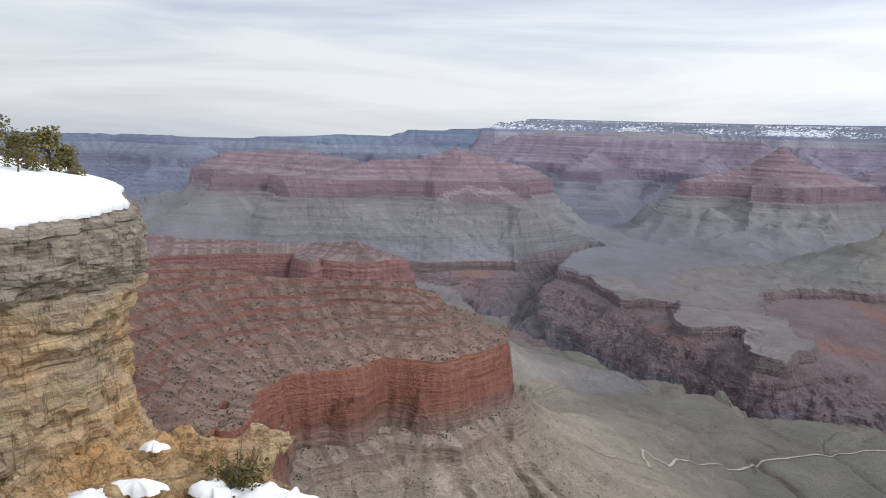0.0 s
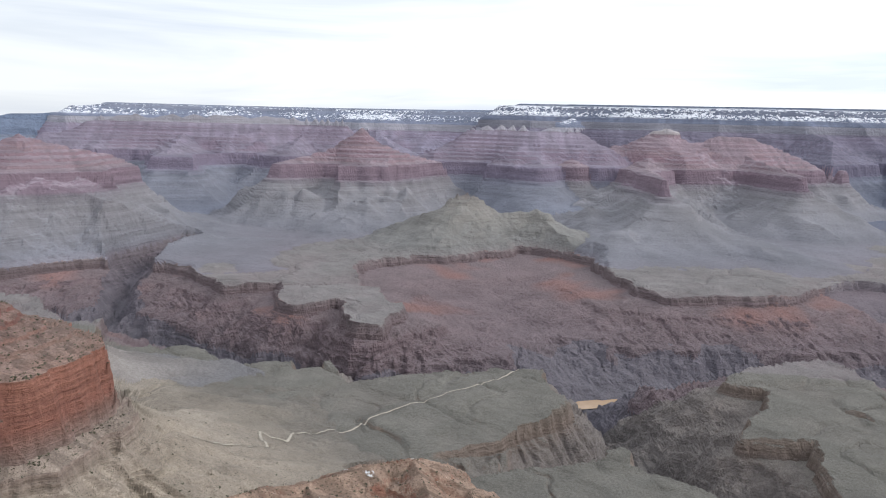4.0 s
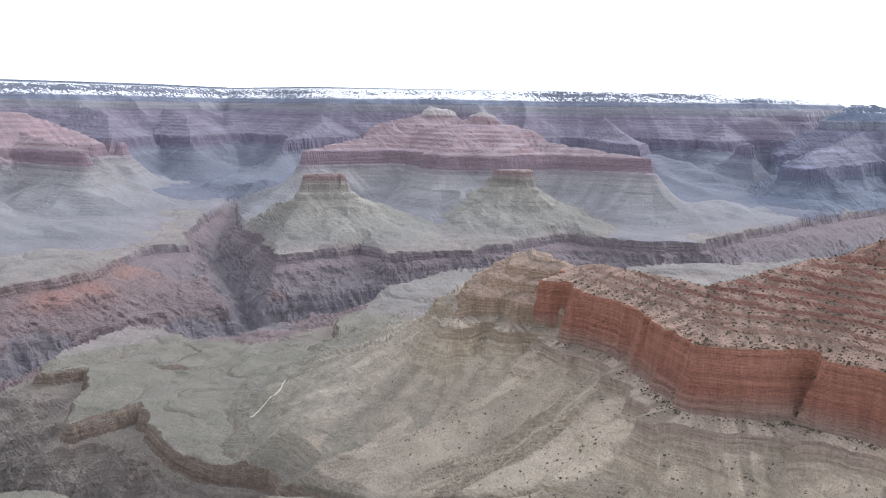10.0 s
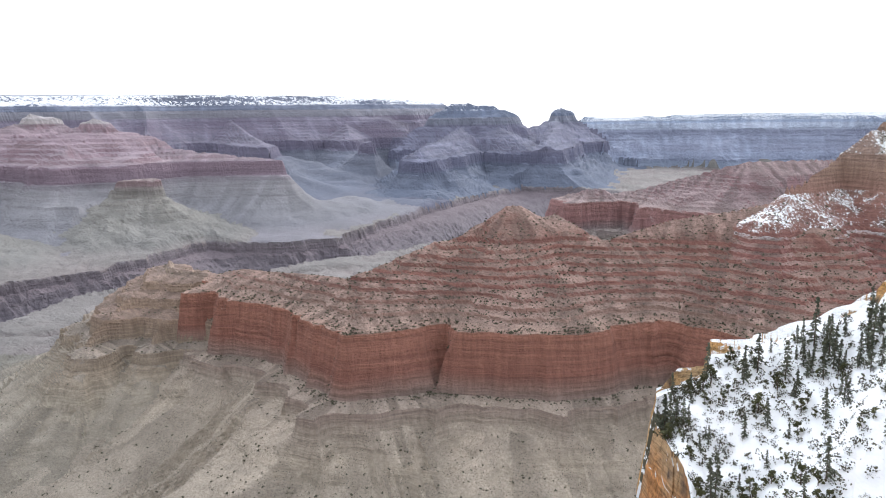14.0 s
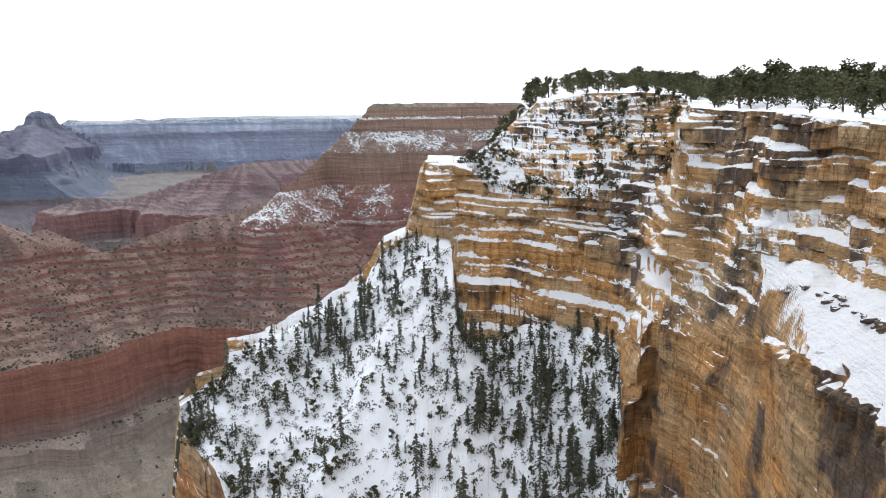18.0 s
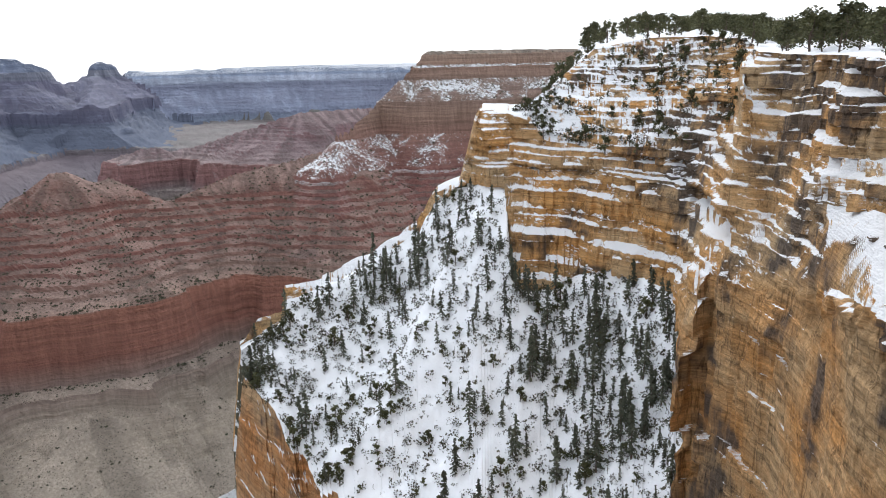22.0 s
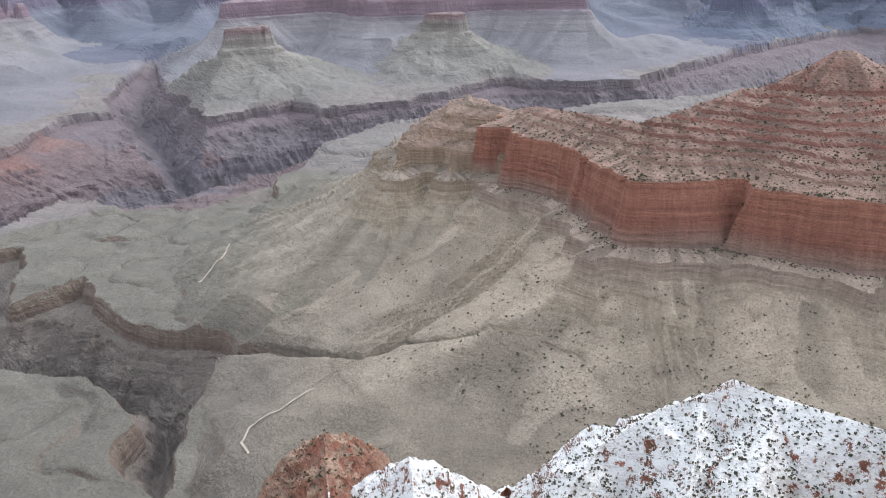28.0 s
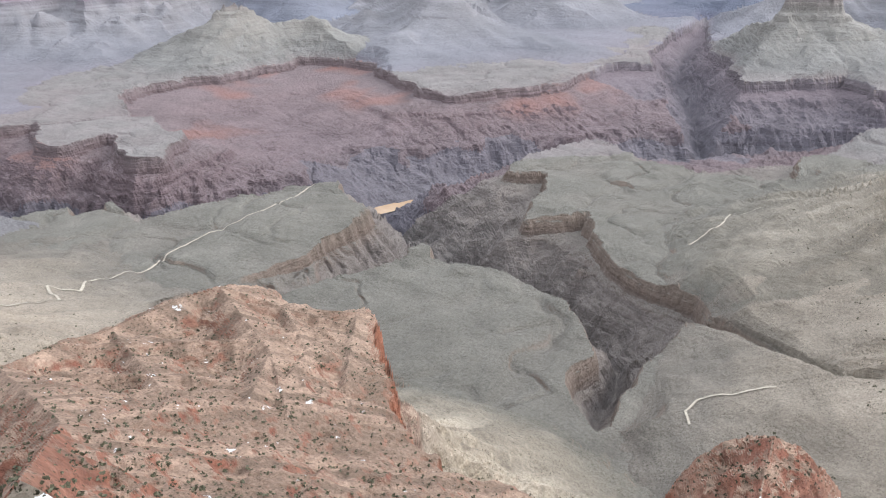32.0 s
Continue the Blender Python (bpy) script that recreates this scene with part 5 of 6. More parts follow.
def make_fir(name, h, seed):
    rng = np.random.RandomState(seed)
    root = tagged(new(name), "dark green fir standing on the snow slope", "tree", "firs on the snow slope")
    v, q = tube([(0, 0, -0.6), (0.03, 0.02, h * 0.4), (0, 0.05, h * 0.98)], [h * 0.018, h * 0.012, h * 0.003], 5)
    t = new("trunk", mesh_from("trunk", v, q, M_BARK, True))
    t.parent = root
    cs, outs = [], []
    start = h * (0.06 + 0.16 * rng.rand())
    z = start
    while z < h * 0.99:
        f = (z - start) / (h - start)
        reach = h * 0.20 * (1 - f) ** 0.8 * (0.35 + 0.9 * rng.rand()) + 0.08
        for _ in range(4):
            a = rng.rand() * 2 * math.pi
            rr_ = reach * (0.55 + 0.45 * rng.rand())
            for t_ in np.linspace(0.2, 1, 7):
                cs.append((math.cos(a) * rr_ * t_, math.sin(a) * rr_ * t_, z - rr_ * 0.35 * t_ ** 1.5 + 0.05 * rng.randn()))
                outs.append(a)
        z += h * (0.025 + 0.04 * rng.rand())
    v, q = sprays(cs, h * 0.05, rng, 0.25, np.array(outs))
    c = new("crown", mesh_from("crown", v, q, M_FIR))
    c.parent = root
    return root


def make_pinyon(name, h, seed, label, group, material, sprays_n=700, leaf=0.09, twigs=7):
    rng = np.random.RandomState(seed)
    root = tagged(new(name), label, "tree", group)
    stems = [tube([(0, 0, -0.4), (0.05 * h, 0.02, h * 0.25), (0.02 * h, 0.05 * h, h * 0.55)], [h * 0.035, h * 0.028, h * 0.014])]
    lobes = []
    for k in range(twigs):
        a = 2.4 * k + rng.rand()
        zz = h * (0.08 + 0.74 * (k + rng.rand()) / twigs)
        rad = h * 0.36 * (0.5 + 0.6 * rng.rand()) * (1.15 - zz / h)
        tip = (math.cos(a) * rad, math.sin(a) * rad, zz + h * 0.12)
        stems.append(tube([(0, 0, zz * 0.6), (tip[0] * 0.5, tip[1] * 0.5, zz * 0.9), tip], [h * 0.014, h * 0.009, h * 0.004], 4))
        lobes.append((*tip, h * (0.13 + 0.10 * rng.rand())))
    lobes.append((0, 0.02 * h, h * 0.82, h * 0.16))
    v, q = join(stems)
    t = new("trunk", mesh_from("trunk", v, q, M_BARK, True))
    t.parent = root
    lob = np.array(lobes)
    pick = lob[rng.randint(0, len(lob), sprays_n)]
    dirs = rng.randn(sprays_n, 3)
    dirs /= np.linalg.norm(dirs, axis=1)[:, None]
    cs = pick[:, :3] + dirs * pick[:, 3:4] * (rng.rand(sprays_n, 1) ** 0.4) * [1.15, 1.15, 0.8]
    v, q = sprays(cs, h * leaf, rng)
    c = new("crown", mesh_from("crown", v, q, material))
    c.parent = root
    return root


def stand(kinds, places, rng, lo, hi):
    """Copies of the given kinds at the given places; each kind's first use is the original itself."""
    used = set()
    for p in places:
        ob = kinds[rng.randint(len(kinds))]
        k = lo + (hi - lo) * rng.rand() ** 1.3
        m = Matrix.LocRotScale(Vector(p), Euler((rng.randn() * 0.03, rng.randn() * 0.03, rng.rand() * 6.28)), None)
        if ob.name in used:
            new_ob = copy_thing(ob, m)
        else:
            ob.matrix_basis = m
            new_ob = ob
            used.add(ob.name)
        new_ob.scale = (k, k, k)


rng_t = np.random.RandomState(21)
firs = [make_fir("fir", 1.0 * h, 100 + i) for i, h in enumerate((8.0, 9.5, 7.0, 8.5, 6.0))]
# firs gather under the bay's cliff, thinner down the slope
spots = []
while len(spots) < 299:
    i, j = int(B0[1] + BAND_ROWS[1] * rng_t.rand() ** 0.8), int(col_turn * rng_t.rand())
    a, w = NEAR_AZ[j], (i - B0[1]) / BAND_ROWS[1]
    dense = 0.42 if a < -145.5 and w > 0.5 else 0.3 if a < -140 and w > 0.15 else 0.8 if -145.5 < a < -133 and w > 0.72 else 0.10
    if rng_t.rand() < dense and w < 0.97:
        spots.append(V_NEAR[i, j] - [0, 0, 0.3])
stand(firs, spots, rng_t, 0.45, 1.3)

pinyons = [make_pinyon("pinyon", h, 140 + i, "dark green pinyon on the snowy rim", "trees along the rim", M_PINE, 420) for i, h in enumerate((4.2, 5.0, 3.6, 4.6))]
spots = []
while len(spots) < 298:
    i, j = int(B0[5] + 1 + 20 * rng_t.rand() ** 1.3), rng_t.randint(int(N_AZ * 0.37), N_AZ)
    spots.append(V_NEAR[i, j] - [0, 0, 0.1])
stand(pinyons, spots, rng_t, 0.65, 1.5)

bushes = [make_pinyon("snow_bush", h, 170 + i, "small dark pinyon bush in the snow", "bushes on the snow slope", M_PINE, 170, 0.13, 4) for i, h in enumerate((2.2, 2.8, 1.8))]
spots = []
while len(spots) < 190:
    i, j = int(B0[1] + BAND_ROWS[1] * rng_t.rand() * 0.98), int(20 + (col_turn - 20) * rng_t.rand())
    spots.append(V_NEAR[i, j] - [0, 0, 0.1])
while len(spots) < 299:
    i, j = int(B0[4] - 20 + 150 * rng_t.rand()), int(col_corner * (0.62 + 0.38 * rng_t.rand()))
    if i < B0[5]:
        spots.append(V_NEAR[i, j] - [0, 0, 0.1])
stand(bushes, spots, rng_t, 0.7, 1.7)


def scatter(name, label, places, size, material, rng, facets=7, leaf=0.62, spread=(0.45, 0.45, 0.25)):
    """Very many low shrubs as one stuff object."""
    p = np.asarray(places)
    n = len(p)
    k = size * (0.5 + rng.rand(n))
    idx_v = []
    for f in range(facets):
        c = p + np.clip(rng.randn(n, 3), -1.4, 1.4) * k[:, None] * spread + np.stack([0 * k, 0 * k, k * 0.35], 1)
        d1 = rng.randn(n, 3)
        d1 /= np.linalg.norm(d1, axis=1)[:, None]
        d2 = np.cross(d1, rng.randn(n, 3))
        d2 /= np.linalg.norm(d2, axis=1)[:, None]
        w = k[:, None] * leaf
        idx_v.append(np.stack([c - d1 * w, c + d2 * w * 0.8, c + d1 * w, c - d2 * w * 0.8], 1).reshape(-1, 3))
    v = np.concatenate(idx_v)
    return tagged(new(name, mesh_from(name, v, np.arange(len(v)).reshape(-1, 4), material)), label, "shrubs", kind="stuff")


names = [f[0] for f in FORMS]
flat_l, flat_z = GL.reshape(-1), GZ.reshape(-1)
slope_dz = np.abs(np.gradient(GZ, axis=1) / np.gradient(R_GRID, axis=1)).reshape(-1)
for key, count, size in (("shrub_spur", 4200, 0.5), ("shrub_knoll", 500, 0.42), ("snow_knoll", 700, 0.42), ("snow_spur", 9000, 0.42), ("long_red_ridge", 6500, 0.85), ("red_spur", 3500, 0.8), ("rim_promontory", 1500, 1.0), ("pale_bench", 300, 0.8)):
    ok = np.where((flat_l == names.index(key)) & (slope_dz < 0.9) & (flat_z > -900) & (rng_t.rand(len(flat_z)) < np.where(flat_z > -660, 1, 0.15)))[0]
    if len(ok):
        take = ok[rng_t.randint(0, len(ok), count)]
        scatter("shrubs", "scattered low shrubs on the slopes", G_VERTS[take] + rng_t.randn(count, 3) * [0.8, 0.8, 0.0], size, M_SHRUB_FAR, rng_t, 6)

# boulders and rock outcrops
M_DARKROCK = limestone("dark_wet_rock", (0.14, 0.11, 0.09), (0.24, 0.18, 0.12), (0.06, 0.05, 0.045), snow=1.15, scale=2.5)


def boulder_mesh(seed):
    a, e = np.meshgrid(np.linspace(0, 2 * math.pi, 14, endpoint=False), np.linspace(-math.pi / 2, math.pi / 2, 9))
    d = np.stack([np.cos(a) * np.cos(e), np.sin(a) * np.cos(e), np.sin(e)], -1)
    r = 1 + 0.9 * fbm(d[..., 0] * 1.3 + d[..., 2], d[..., 1] * 1.3 + seed, 3, seed)
    v = np.sign(d) * np.abs(d) ** 0.75 * r[..., None] * [1.0, 0.8, 0.55]
    i = np.arange(9 * 14).reshape(9, 14)
    j = np.roll(i, -1, 1)
    return mesh_from("boulder", v.reshape(-1, 3), np.stack([i[:-1], j[:-1], j[1:], i[1:]], -1).reshape(-1, 4), M_DARKROCK)


rocks = [boulder_mesh(k) for k in range(6)]


def boulder(p, k, label, group):
    ob = tagged(new("boulder", rocks[rng_t.randint(6)]), label, "rock", group)
    ob.location = p
    ob.rotation_euler = (rng_t.randn() * 0.2, rng_t.randn() * 0.2, rng_t.rand() * 6.28)
    ob.scale = (k * (1 + 0.6 * rng_t.rand()), k, k)


for _ in range(260):
    i, j = int(10 + 100 * rng_t.rand()), int(20 + (v_bank.shape[1] - 40) * rng_t.rand())
    if abs(i - 55 - 30 * math.sin(j / 40)) < 9 + 8 * vnoise(j / 14, 3.0, 4):
        boulder(v_bank[i, j] - [0, 0, 0.05], 0.3 + 0.5 * rng_t.rand() ** 2, "dark boulder poking out of the snow drift", "boulders on the bench")

low = [V_NEAR[int(B0[1] + BAND_ROWS[1] * rng_t.rand() ** 0.7 * 0.98), int(12 + (col_turn - 12) * rng_t.rand())] for _ in range(1500)]
scatter("shrubs", "twigs and tufts poking through the snow", low, 0.95, M_SHRUB, rng_t, 26, 0.2, (0.5, 0.5, 0.4))
brush = [V_NEAR[int(B0[4] + BAND_ROWS[4] * rng_t.rand()), int(col_corner * (0.60 + 0.40 * rng_t.rand()))] for _ in range(170)]
scatter("shrubs", "dark brush on the snowy upper ledges", brush, 0.9, M_SHRUB, rng_t, 40, 0.2, (0.55, 0.55, 0.5))
far_trees = []
for _ in range(1500):
    i, j = int(B0[5] + 7 + 17 * rng_t.rand()), rng_t.randint(int(N_AZ * 0.50), N_AZ)
    far_trees.append(V_NEAR[i, j] + [0, 0, 0.9 + 1.2 * rng_t.rand()])
scatter("woods", "far dark pinyon woods behind the rim", far_trees, 1.5, M_PINE, rng_t, 120, 0.16, (0.7, 0.7, 0.55))

# junipers on the crag
for (az, r, z), h, seed in (((27.4, 19.5, -1.5), 1.3, 301), ((26.2, 19.3, -1.45), 0.85, 305), ((28.8, 18.8, -1.3), 0.95, 306), ((30.6, 18.2, -0.95), 1.1, 302), ((29.2, 17.2, -0.95), 0.62, 303), ((31.2, 16.0, -1.0), 0.5, 304)):
    j = make_pinyon("juniper", h, seed, "sparse olive juniper growing from the snowy crag", "junipers on the crag", M_JUNIPER, 1300, 0.055, 11)
    j.location = at(az, r, z)
# ---- the overlook itself ----
cn = Nodes("overlook_concrete")
M_CONC = cn.done(cn.scale((0.42, 0.40, 0.37), cn.range(cn.noise(5, 5), 0.3, 0.7, 0.8, 1.15)))
mt = Nodes("galvanised_steel")
mt.bsdf.inputs["Metallic"].default_value = 0.85
M_STEEL = mt.done(mt.scale((0.50, 0.51, 0.53), mt.range(mt.noise(30, 4), 0.3, 0.7, 0.95, 1.05)), 0.42)
md = Nodes("weathered_dark_steel")
md.bsdf.inputs["Metallic"].default_value = 0.3
M_DARKSTEEL = md.done(md.mix(md.range(md.noise(18, 5), 0.45, 0.62), (0.06, 0.065, 0.06), (0.11, 0.105, 0.09)), 0.6)


def part(name, v, q, material, parent, label="", smooth=True):
    ob = new(name, mesh_from(name, v, q, material, smooth))
    ob.parent = parent
    return tagged(ob, label)


def slab(outline, top, thick):
    n = len(outline)
    v = np.array([(x, y, top) for x, y in outline] + [(x, y, top - thick) for x, y in outline] + [(np.mean([p[0] for p in outline]), np.mean([p[1] for p in outline]), top)])
    i = np.arange(n)
    j = np.roll(i, -1)
    side = np.stack([i, i + n, j + n, j], 1)
    cap = np.stack([i, j, np.full(n, 2 * n), np.full(n, 2 * n)], 1)
    return v, side, cap[:, :3]


ring = [(0.30 + 1.15 * math.cos(a) * (1 + 0.05 * math.sin(3 * a)), -1.35 + 1.45 * math.sin(a)) for a in np.linspace(0, 2 * math.pi, 48, endpoint=False)]
v, side, cap = slab(ring, -1.6, 0.35)
me = bpy.data.meshes.new("floor_overlook")
me.from_pydata([tuple(p) for p in v], [], [tuple(int(k) for k in f) for f in side] + [tuple(int(k) for k in f) for f in cap])
me.materials.append(M_CONC)
tagged(new("floor_overlook", me), "rounded concrete overlook platform on the rim", "platform", kind="structure")

foot_ctrl = [(*heading(a, r), -1.9) for a, r in [(100, 14), (95, 6), (80, 2), (0, 0.6), (-60, 0.8), (-110, 1.1), (-150, 1.8), (-185, 2.5), (-205, 4), (-222, 12), (-232, 40)]]
foot_beds = beds_between(0, 30, 2.5, rng_w, 0.3) + beds_between(30, 120, 6, rng_w, 0.6)
s_f, c_f, n_f, v_f = bedded_wall(foot_ctrl, 0.4, foot_beds, lambda dep, c: np.interp(dep, [0, 30, 60, 120], [0.0, 8, 30, 90]) * np.clip((np.arange(len(c)) - 5) / 60, 0, 1) * np.clip((len(c) - np.arange(len(c))) / 60, 0.1, 1), 55, 0.25)
place_wall("wall_overlook", "limestone cliff under the overlook", v_f, M_LIME)
# the plateau behind the overlook
az_b = np.radians(np.linspace(46, 128, 60))
r_b = np.geomspace(3.6, 1200, 30)
xb, yb = -np.sin(az_b)[None] * r_b[:, None], np.cos(az_b)[None] * r_b[:, None]
place_wall("ground_behind", "snowy plateau behind the overlook", np.stack([xb, yb, -1.95 + 0.004 * r_b[:, None] + fbm(xb / 20, yb / 20, 3, 5)], -1)[::-1], M_SNOWSLOPE, "ground")

# steel safety fence: rails run down past the overlook's edge
EYE20 = np.array((0.307, -0.809, 0.034))


def from_eye(az, el, drop):
    r = drop / math.tan(radians(-el))
    x, y = heading(az, r)
    return EYE20 + np.array((x, y, -drop))


fence = tagged(new("safety_fence"), "grey steel safety fence with pipe rails and chain-link mesh", "fence")
fence.location = (1.0, -2.4, -1.6)
undo = Matrix.Translation(fence.location).inverted()


def fence_part(name, v, q, mat, label=""):
    ob = part(name, v, q, mat, fence, label)
    ob.matrix_parent_inverse = undo
    return ob


b0, b1 = from_eye(174.0, -27.1, 0.50), from_eye(169.2, -21.0, 0.50)
dirb = (b1 - b0) / np.linalg.norm(b1 - b0)
v, q = tube([b0 - dirb * 0.9, b0, b1, b1 + dirb * 1.6], [0.026] * 4, 16)
fence_part("top_rail", v, q, M_STEEL, "bright round steel handrail")
a0, a1 = from_eye(178.3, -27.8, 0.56), from_eye(172.6, -21.5, 0.56)
dira = (a1 - a0) / np.linalg.norm(a1 - a0)
v, q = tube([a0 - dira * 0.9, a0, a1, a1 + dira * 0.02], [0.017] * 4, 14)
fence_part("mesh_rail", v, q, M_DARKSTEEL, "thin dull pipe along the mesh")
v, q = tube([a1 - dira * 0.075, a1 - dira * 0.07, a1 - dira * 0.02, a1 - dira * 0.015], [0.018, 0.023, 0.023, 0.018], 14)
fence_part("collar", v, q, M_DARKSTEEL)
v, q = tube([a1 - dira * 0.20, a1 - dira * 0.198, a1 - dira * 0.185, a1 - dira * 0.183], [0.018, 0.020, 0.020, 0.018], 14)
fence_part("collar", v, q, M_DARKSTEEL)
# flat bar between the two pipes
c0, c1 = from_eye(175.9, -26.9, 0.53), from_eye(169.9, -19.6, 0.53)
dirc = (c1 - c0) / np.linalg.norm(c1 - c0)
sidec = np.cross(dirc, (0, 0, 1))
sidec /= np.linalg.norm(sidec)
upc = np.cross(sidec, dirc)
sec = [(-0.022, 0.004), (0.022, 0.004), (0.022, -0.004), (-0.022, -0.004)]
bar = np.array([[c + sidec * s1 + upc * s2 for s1, s2 in sec] for c in (c0 - dirc * 0.9, c1 + dirc * 1.6)]).reshape(-1, 3)
fence_part("flat_bar", bar, np.array([(0, 1, 5, 4), (1, 2, 6, 5), (2, 3, 7, 6), (3, 0, 4, 7), (0, 3, 2, 1), (4, 5, 6, 7)]), M_DARKSTEEL, "dark flat steel bar").data.polygons.foreach_set("use_smooth", [False] * 6)
for k, off in enumerate((-0.4, 1.3)):
    p = b0 + dirb * off
    v, q = tube([p, p * (1, 1, 0) + (0, 0, -0.9), p * (1, 1, 0) + (0, 0, -1.62)], [0.024, 0.024, 0.024], 12)
    fence_part("post", v, q, M_STEEL)
# chain-link wires hanging below the rail
wires = []
down = np.array((0, 0, -1.0))
for k in range(-8, 36):
    for sgn in (1, -1):
        p0 = b0 + dirb * (k * 0.062) + down * 0.05
        p1 = p0 + dirb * (sgn * 0.5) + down * 0.62
        wires.append(tube([p0, (p0 + p1) / 2 + 0.002 * sgn, p1], [0.0016] * 3, 4))
v, q = join(wires)
fence_part("chain_link", v, q, M_STEEL, "thin chain-link wire mesh")

# ---- at the crag's foot: a snow-dusted ledge, a twiggy shrub ----
def snow_lump(az, r, z, sx_, sy_, h, seed):
    n_ = 40
    a = np.linspace(0, 2 * math.pi, n_, endpoint=False)
    rings = np.linspace(0, 1, 14)
    cx, cy = heading(az, r)
    x = cx + rings[:, None] * np.cos(a)[None] * sx_ * (1 + 1.3 * vnoise(np.cos(a) * 2.6, np.sin(a) * 2.6, seed))[None]
    y = cy + rings[:, None] * np.sin(a)[None] * sy_ * (1 + 1.3 * vnoise(np.cos(a) * 2.8, np.sin(a) * 2.8, seed + 3))[None]
    zz = z + h * np.sqrt(np.clip(1 - rings[:, None] ** 2, 0, 1)) + fbm(x * 4, y * 4, 3, seed) * 0.5 * h - 0.25 * h
    v = np.stack([x, y, zz], -1).reshape(-1, 3)
    i = np.arange(14 * n_).reshape(14, n_)
    j = np.roll(i, -1, 1)
    q = np.stack([i[:-1], i[1:], j[1:], j[:-1]], -1).reshape(-1, 4)
    return tagged(new("snow_patch", mesh_from("snow_patch", v, q, M_SNOW, True)), "soft patch of snow on the rock ledge", "snow", "snow patches on the ledge")


for az, r, z, a_, b_, h_, sd in ((25.6, 12.7, -6.12, 0.36, 0.42, 0.2, 1), (22.6, 12.9, -6.1, 0.5, 0.26, 0.2, 2), (21.2, 14.2, -5.95, 0.24, 0.16, 0.13, 3), (13.6, 12.6, -6.38, 0.7, 0.5, 0.3, 4), (17.2, 12.9, -6.3, 0.35, 0.3, 0.2, 5), (11.3, 12.4, -6.45, 0.6, 0.4, 0.28, 6), (24.2, 12.5, -6.2, 0.3, 0.25, 0.15, 7)):
    snow_lump(az, r, z, a_, b_, h_, sd)
ledge_ctrl = [(*heading(a, r), z) for a, r, z in [(30, 11.6, -6.35), (26, 12.0, -6.3), (22, 12.6, -6.25), (19.8, 13.0, -6.3), (18.9, 13.6, -6.35), (14, 12.6, -6.5), (10.5, 12.3, -6.6), (9.5, 13.4, -6.75)]]
s_l, c_l, n_l, v_l = bedded_wall(ledge_ctrl, 0.06, beds_between(0, 3.5, 0.3, rng_w, 0.12), lambda dep, c: np.interp(dep, [0, 3.5], [0, 0.7]) + 0 * c[:, 0], 61, 0.4, knobs=0.2, block=0.4, levels=((0.0, 0.05), (0.2, 0.0), (0.5, 0.0), (0.8, 0.0), (1.0, 0.05)))
place_wall("wall_ledge", "rough orange limestone ledge at the crag's foot", v_l, M_CRAG)
ledge_top = []
for back in np.linspace(0, 2.2, 30):
    x, y = v_l[0][:, 0] - n_l[0] * back, v_l[0][:, 1] - n_l[1] * back
    ledge_top.append(np.stack([x, y, c_l[:, 2] + fbm(x * 1.8, y * 1.8, 5, 8, 0.65) * 0.5 * min(1, 0.3 + back) + back * 0.12], 1))
place_wall("floor_ledge", "rubbly ledge top at the crag's foot", np.array(ledge_top)[::-1], M_CRAG, "ledge")
rng_s = np.random.RandomState(9)
shrub = tagged(new("twiggy_shrub"), "half-bare olive shrub with pale dead twigs on the ledge", "shrub")
base_s = np.array(at(15.4, 12.9, -6.4))
shrub.location = base_s
stems, tips = [], []
for k in range(26):
    a, up = rng_s.rand() * 6.28, 0.35 + 0.75 * rng_s.rand() ** 2
    tip = np.array((math.cos(a) * 0.5 * rng_s.rand(), math.sin(a) * 0.5 * rng_s.rand(), up))
    stems.append(tube([(0, 0, -0.1), tip * (0.5, 0.5, 0.6) + rng_s.randn(3) * 0.05, tip], [0.014, 0.008, 0.003], 5))
    tips.append(tip)
v, q = join(stems)
part("twig_tangle", v, q, M_BARK, shrub, "pale bare twigs")
cs = np.array(tips)[rng_s.randint(0, 16, 500)] * (1, 1, 0.62) + rng_s.randn(500, 3) * 0.09
v, q = sprays(cs, 0.07, rng_s)
part("foliage", v, q, M_JUNIPER, shrub, "", False)

# bare branches in front of the rim wall
branch = tagged(new("bare_branch"), "thin leafless twigs reaching up beside the fence", "shrub")
branch.location = at(-178, 9.0, -5.6)
stems = []
for k in range(9):
    a = -0.6 + 0.2 * k
    tip = np.array((math.sin(a) * 1.1, 0.2 * rng_s.randn(), 1.0 + 0.6 * rng_s.rand()))
    mid = tip * 0.55 + rng_s.randn(3) * 0.07
    stems.append(tube([(0, 0, -0.6), mid, tip], [0.012, 0.007, 0.002], 4))
    for _ in range(3):
        t2 = mid + (tip - mid) * rng_s.rand() + rng_s.randn(3) * 0.22
        stems.append(tube([mid, (mid + t2) / 2 + 0.02, t2], [0.005, 0.003, 0.0015], 4))
v, q = join(stems)
part("twig_tangle", v, q, M_BARK, branch)


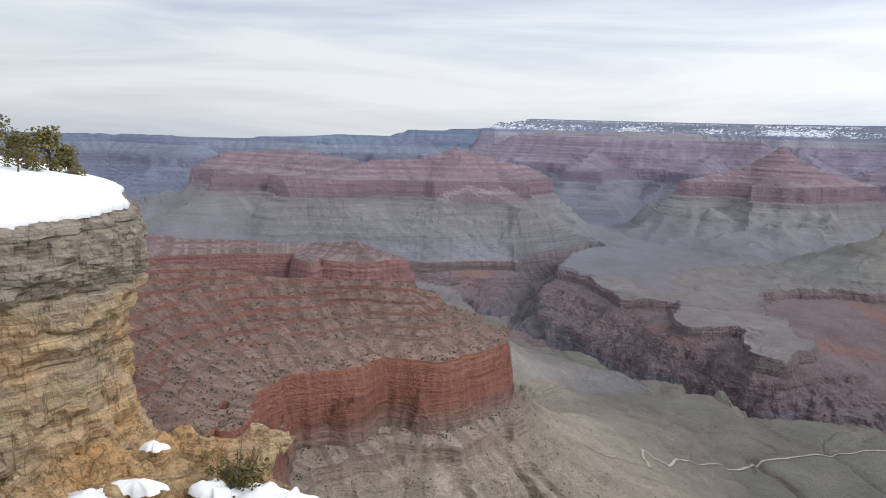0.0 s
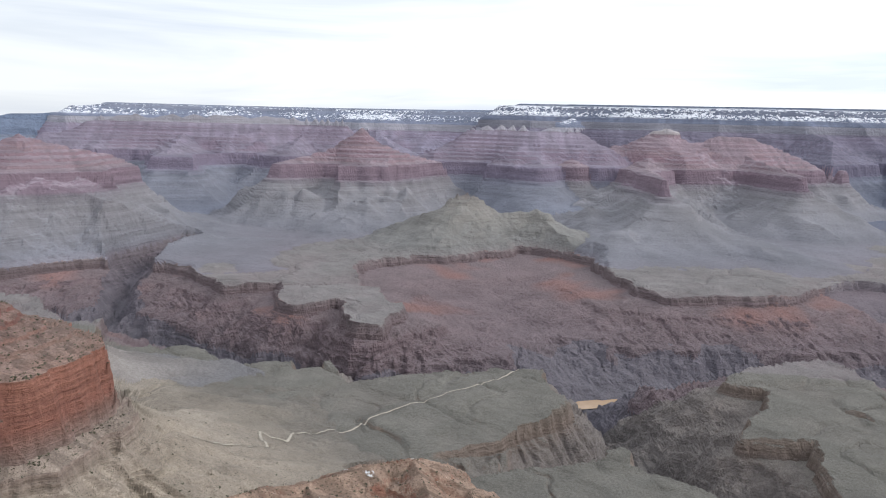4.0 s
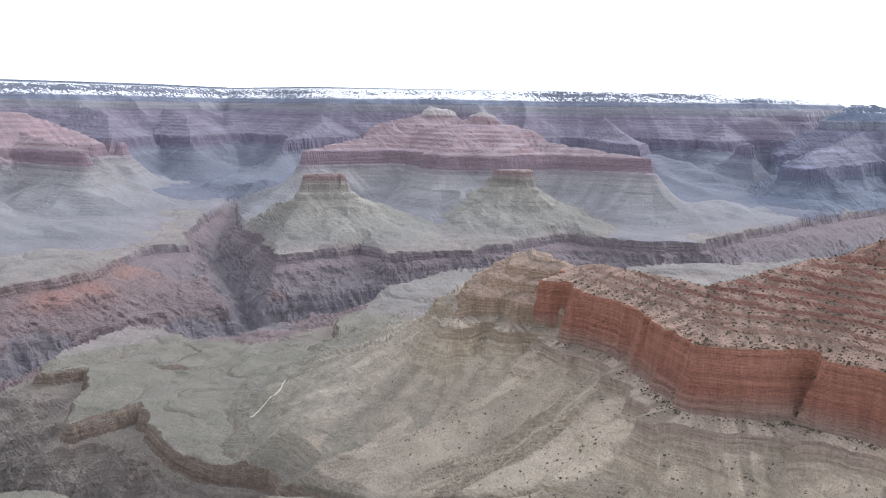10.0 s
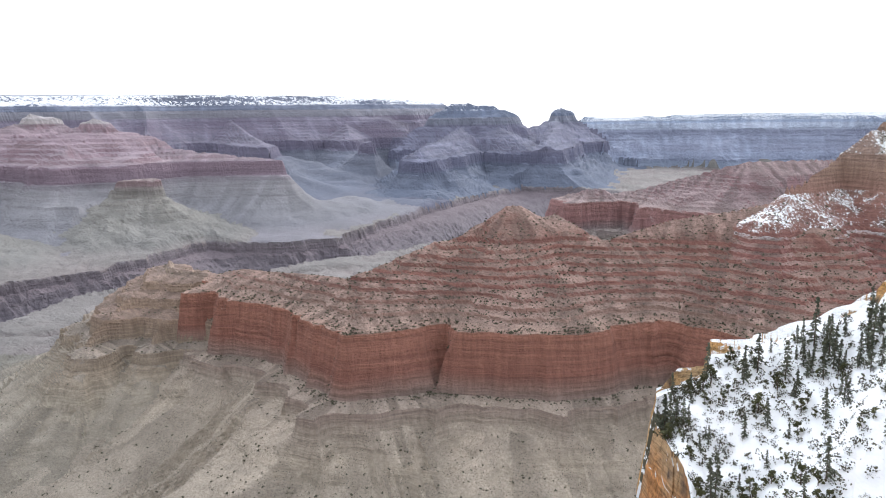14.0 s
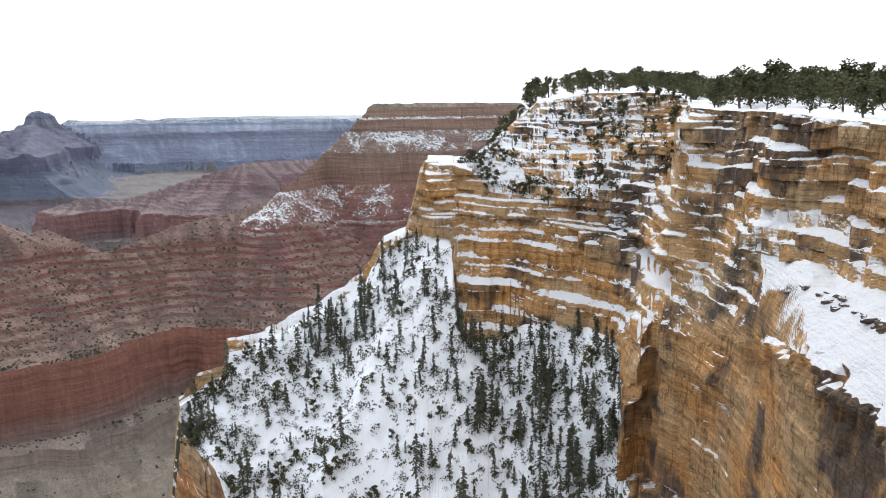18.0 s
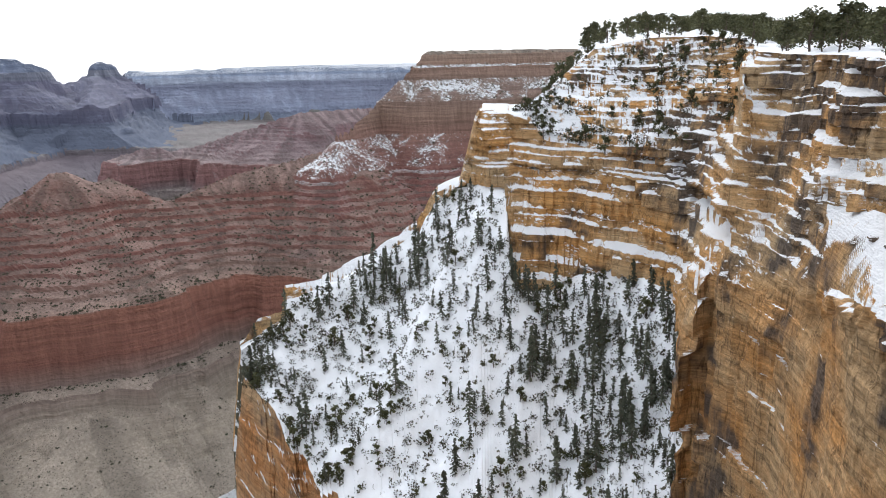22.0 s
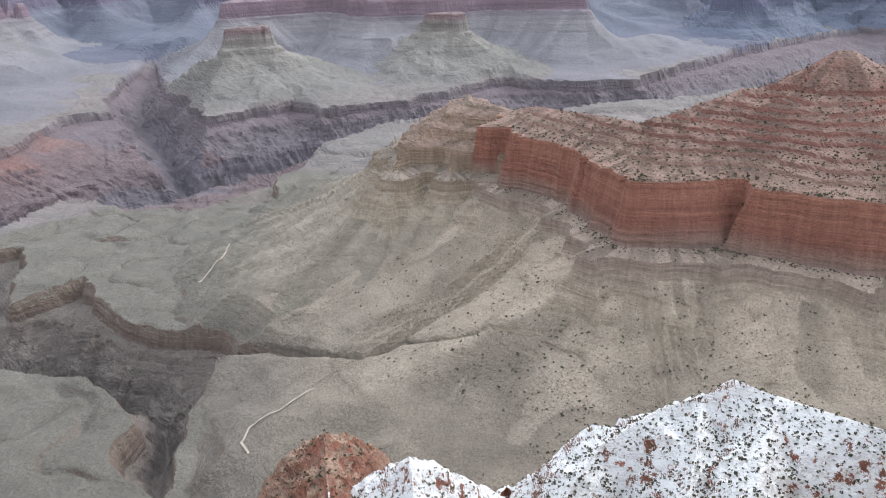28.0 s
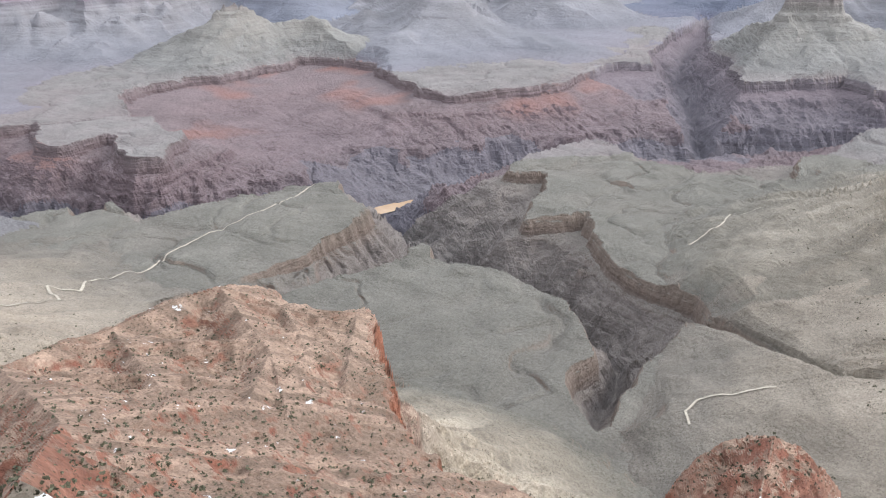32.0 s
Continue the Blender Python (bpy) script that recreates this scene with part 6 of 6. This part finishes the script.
# ---- trails and the river ----
def ground_ribbon(name, label, category, pts, width, lift, material, z=None):
    p = np.array(pts, float)
    d = np.concatenate([[0], np.cumsum(np.hypot(*np.diff(p, axis=0).T))])
    s = np.arange(0, d[-1], max(6.0, width * 0.8))
    x, y = np.interp(s, d, p[:, 0]), np.interp(s, d, p[:, 1])
    x, y = x + 7 * vnoise(s / 40, s * 0, 3), y + 7 * vnoise(s / 40, s * 0 + 5, 4)
    tx, ty = np.gradient(x), np.gradient(y)
    ln = np.hypot(tx, ty)
    nx_, ny_ = -ty / ln * width / 2, tx / ln * width / 2
    rows = []
    for k in (-1, 0, 1):
        xx, yy = x + nx_ * k, y + ny_ * k
        zz = np.full(x.shape, z) if z is not None else canyon_height(xx, yy)[0] + lift
        rows.append(np.stack([xx * S, yy * S, zz * S], 1))
    v = np.array(rows)
    return tagged(new(name, mesh_from(name, v.reshape(-1, 3), grid_quads(3, len(x)), material, True)), label, category, kind="structure")


tn = Nodes("pale_trail_dust")
M_TRAIL = tn.done(tn.scale((0.40, 0.36, 0.30), tn.range(tn.noise(0.5, 4), 0.3, 0.7, 0.75, 1.15)))
wt = Nodes("muddy_river")
M_RIVER = wt.done(wt.scale((0.36, 0.25, 0.16), wt.range(wt.noise(0.05, 3), 0.3, 0.7, 0.9, 1.1)), 0.25)
ground_ribbon("trail", "pale foot trail winding over the shale flats", "trail", [(380, 1880), (449, 1920), (605, 1991), (613, 2105), (691, 2082), (736, 2156), (920, 2198), (1168, 2300), (1585, 2365), (1832, 2468)], 7, 2.5, M_TRAIL)
ground_ribbon("trail", "short pale side trail on the flats", "trail", [(1294, 526), (1331, 558), (1386, 559), (1425, 499), (1500, 430)], 5, 2.5, M_TRAIL)
ground_ribbon("trail", "thin pale trail across the flats", "trail", [(2183, 973), (2331, 941), (2477, 962), (2568, 895)], 6, 2.5, M_TRAIL)
ground_ribbon("river", "muddy brown river in the gorge", "river", [(p[0], p[1]) for p in BEDS[0]], 110, 0, M_RIVER, -1396)
